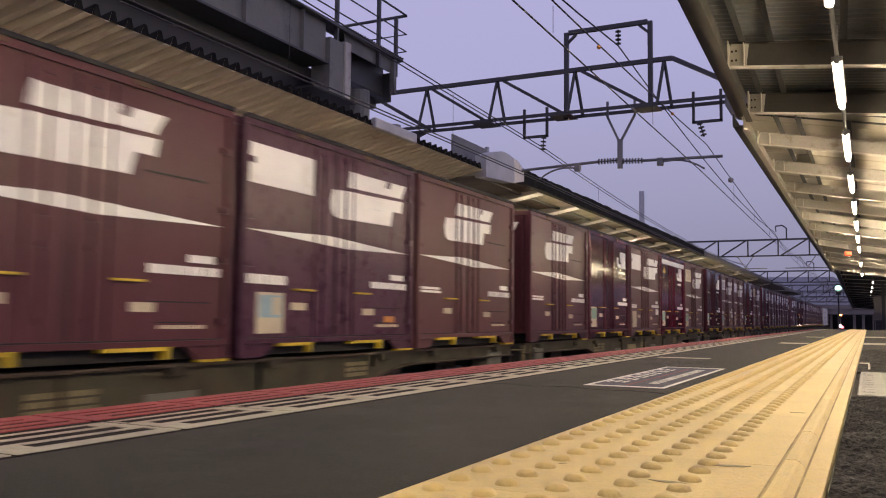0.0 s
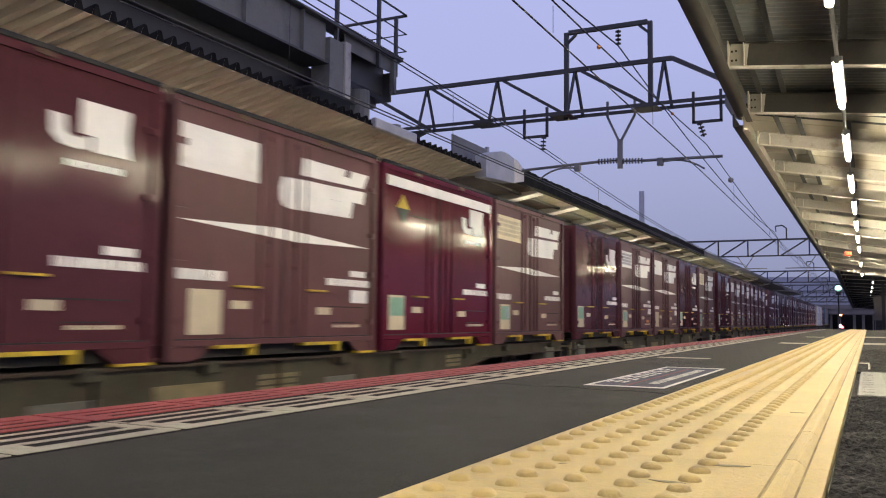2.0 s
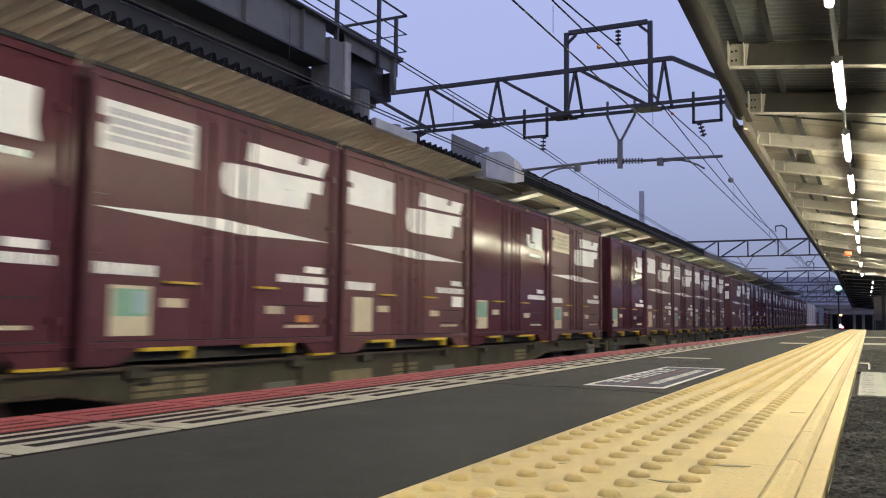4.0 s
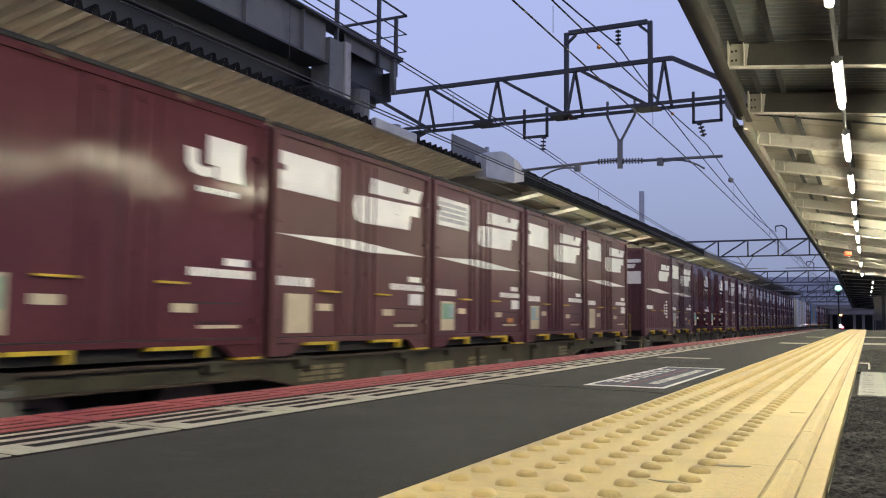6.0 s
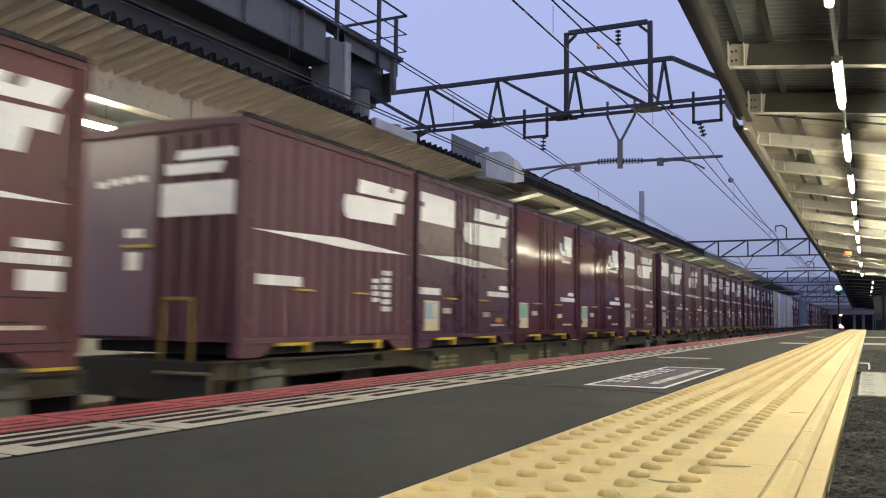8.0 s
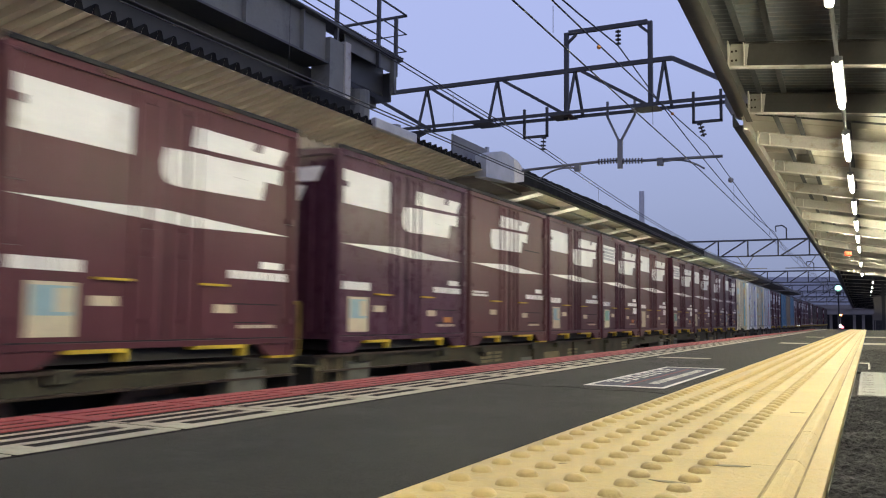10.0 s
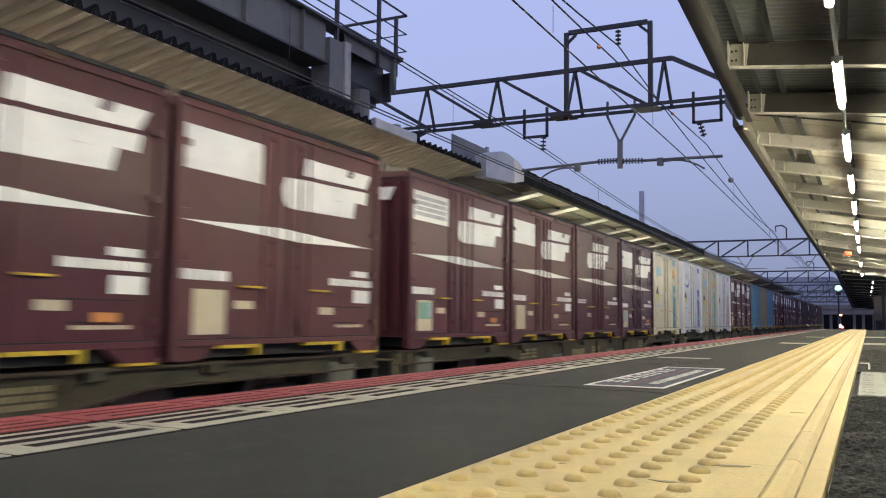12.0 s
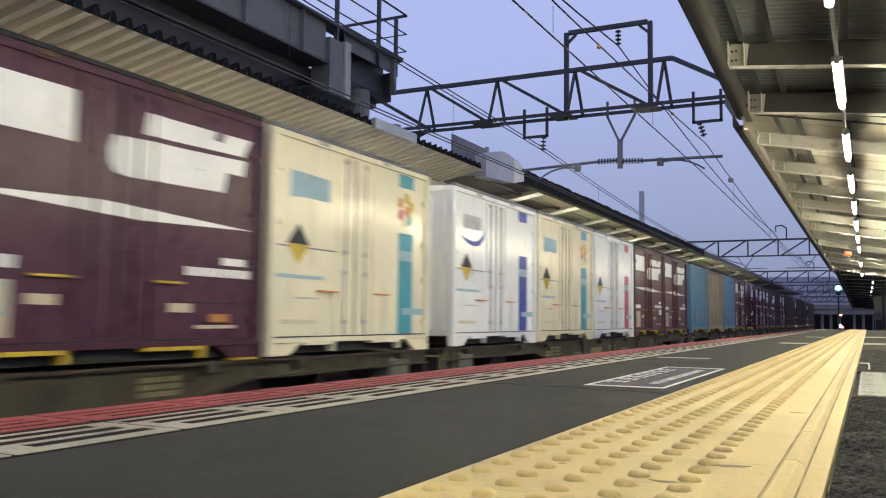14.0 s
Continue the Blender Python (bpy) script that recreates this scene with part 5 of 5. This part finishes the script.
    for yc in (2.3, 16.5):
        bg = bmesh.new()
        for x in (-0.12, -2.3):
            plate(bg, [(x, yc + y, z) for y, z in ((-1.25, -0.62), (-0.95, -0.5), (-0.3, -0.72), (0.3, -0.72), (0.95, -0.5), (1.25, -0.62), (0.95, -0.72), (0.4, -0.9), (-0.4, -0.9), (-0.95, -0.72))], 0.08, (1, 0, 0))
        box(bg, -2.2, yc - 0.2, -0.7, -0.15, yc + 0.2, -0.45)
        bogie = part("bogie", bg, WAGON_DARK, w, "dark cast bogie frame")
        for dy in (-0.95, 0.95):
            b = bmesh.new()
            rod(b, (-0.2, 0, 0), (-2.2, 0, 0), 0.07, 8)
            for x in (-0.66, -1.78):
                rod(b, (x - 0.06, 0, 0), (x + 0.06, 0, 0), 0.43, 24)
                for a_ in range(5):
                    c_, s_ = math.cos(a_ * 1.2566), math.sin(a_ * 1.2566)
                    rod(b, (x - 0.075, 0.22 * c_, 0.22 * s_), (x + 0.075, 0.22 * c_, 0.22 * s_), 0.07, 8)
            ax = part("wheelset", b, RAIL_STEEL, bogie)
            ax.location = (0, yc + dy, RAIL_Z - BASE_Z + 0.43)
            b = bmesh.new()
            box(b, -0.12, yc + dy - 0.14, -0.68, 0.0, yc + dy + 0.14, -0.48, 0.02)
            part("axle_box", b, EQUIP_GREY, bogie)
    return w

# order of the train: for every wagon the place of its front end when the clip begins, and its load
PITCH, SLOT = 19.8, 3.82
WAGONS = [
    (-4.62, "Pm Pb Cm Pp Cb"),
    (15.2, "Cm Jm Pb Rw Py"),
    (35.0, "Jp Pw Pb Jm Py"),
    (54.8, "Jp Pb Pw Pm Pb"),
    (75.7, "Ep Pp Jm Jm Pm"),
    (95.5, "Pp Cb Pm Pw Pb"),
    (115.3, "Pw Pb Cm Pp Rc"),
    (135.1, "Rb Rc Rp Pb Pm"),
    (154.9, "Bl Tn Bl Pm Jm"),
    (174.7, "Pp Pm Ep Dk Pb"),
    (194.5, "Dk Dk Jm Dk Dk"),
    (214.3, "Dk Jm Dk Dk Dk"),
]
MOVERS = []
used = set()
first_wagon = flat_wagon()
for i, (s, load) in enumerate(WAGONS):
    w = first_wagon if i == 0 else copy_thing(first_wagon, Matrix())
    MOVERS.append((w, s))
    for k, code in enumerate(load.split()):
        c = MODELS[code] if code not in used else copy_thing(MODELS[code], Matrix())
        used.add(code)
        MOVERS.append((c, s + k * SLOT))
# ---- platform pieces ----
for k in range(110):
    y = -1.02 + k * SLAB
    for me in EDGE_MESHES:
        o = new(me.name, me)
        o.parent = platform
        o.location = (0, y, fall(y))

def tile_meshes():
    b = block(-0.43, 0.0002, -0.012, -0.046, 0.2998, 0.0)
    ridge = bmesh.new()
    plate(ridge, [(x, 0.0006, z) for x, z in ((-0.1, 0.0), (-0.0965, 0.0075), (-0.094, 0.009), (-0.082, 0.009), (-0.0785, 0.0075), (-0.0715, 0.0))], 0.2988, (0, 1, 0))
    dots = bmesh.new()
    for i in range(5):
        for j in range(5):
            x, y = -0.402 + i * 0.0556, 0.03 + j * 0.06
            rings = [[dots.verts.new((x + r * math.cos(a * math.pi / 7), y + r * math.sin(a * math.pi / 7), z)) for a in range(14)]
                     for r, z in ((0.0132, -0.0002), (0.0124, 0.002), (0.0106, 0.0044), (0.0074, 0.0062), (0.003, 0.007))]
            for lo, hi in zip(rings, rings[1:]):
                for a in range(14):
                    dots.faces.new((lo[a], lo[(a + 1) % 14], hi[(a + 1) % 14], hi[a]))
            dots.faces.new(rings[-1])
    return [mesh_of("tactile_tile", b, YELLOW_TILE), mesh_of("tactile_ridge", ridge, YELLOW_TILE), mesh_of("tactile_studs", dots, YELLOW_TILE, True)]
TILE_MESHES = tile_meshes()
for k in range(92):
    y = 0.22 + (k - 3) * 0.3
    tile = new("tactile_tile", TILE_MESHES[0])
    tile.parent = platform
    tile.location = (0, y, fall(y))
    for me in TILE_MESHES[1:]:
        o = new(me.name, me)
        o.parent = tile

# the worn asphalt close by: a lumpy surface
def lumpy(x0, x1, y0, y1, step):
    nx, ny = round((x1 - x0) / step), round((y1 - y0) / step)
    verts = []
    for j in range(ny + 1):
        for i in range(nx + 1):
            x, y = x0 + (x1 - x0) * i / nx, y0 + (y1 - y0) * j / ny
            h = 0.005 * noise.noise((x * 60, y * 60, 1.0)) + 0.004 * noise.noise((x * 140, y * 140, 4.0)) + 0.004 * noise.noise((x * 17, y * 17, 7.0))
            verts.append((x, y, -0.007 + h))
    w_ = nx + 1
    faces = [(j * w_ + i, j * w_ + i + 1, (j + 1) * w_ + i + 1, (j + 1) * w_ + i) for j in range(ny) for i in range(nx)]
    me = bpy.data.meshes.new("asphalt_patch")
    me.from_pydata(verts, [], faces)
    me.materials.append(OLD_ASPHALT)
    o = new("asphalt_patch", me)
    o.parent = platform
    return o
lumpy(-0.042, 0.25, 0.8, 2.335, 0.0045)
lumpy(-0.042, 0.45, 3.445, 6.5, 0.01)
SCRAP = mat("grey_scrap", (0.3, 0.26, 0.15), 0.8, var=0.4, scale=30)
for x, y, ang, s in ((-0.155, 1.085, 12, 0.85), (-0.2, 0.945, -8, 0.7), (-0.125, 1.78, 5, 0.5), (-0.335, 1.0, 40, 0.2)):
    bb = bmesh.new()
    outline = [(-0.028, 0.0), (-0.012, 0.006), (0.008, 0.009), (0.03, 0.003), (0.018, -0.005), (-0.008, -0.007)]
    plate(bb, [(a * s, c * s, 0.0004) for a, c in outline], 0.0005, (0, 0, 1))
    o = solid("dry_leaf", bb, SCRAP, "small grey dry leaf lying on the tactile tiles", "leaf", "leaves on the platform")
    o.matrix_basis = pose(x, y, 0.0005, 0, 0, ang)

# ---- what moves ----
def travelled(t):
    """How far the train has come at t seconds: it gathers speed slowly."""
    return 8.35 * t + 0.0325 * t * t + 0.14 * math.exp(-((t - 10.2) / 0.9) ** 2) + 0.17 * math.exp(-((t - 2.0) / 0.32) ** 2)

def motions():
    times = [0.5 * k for k in range(29)]
    for ob, s in MOVERS:
        walk(ob, [(t, pose(SIDE_X, s - travelled(t), BASE_Z)) for t in times])
    # wheels roll: a turn of under 90 degrees from row to row
    ticks = [k / 15 for k in range(211)]
    for ob, s in MOVERS:
        for axle in ob.children_recursive:
            if axle.name.startswith("wheelset"):
                p = axle.location.copy()
                walk(axle, [(t, pose(p.x, p.y, p.z, math.degrees(travelled(t) / 0.43))) for t in ticks])

motions()
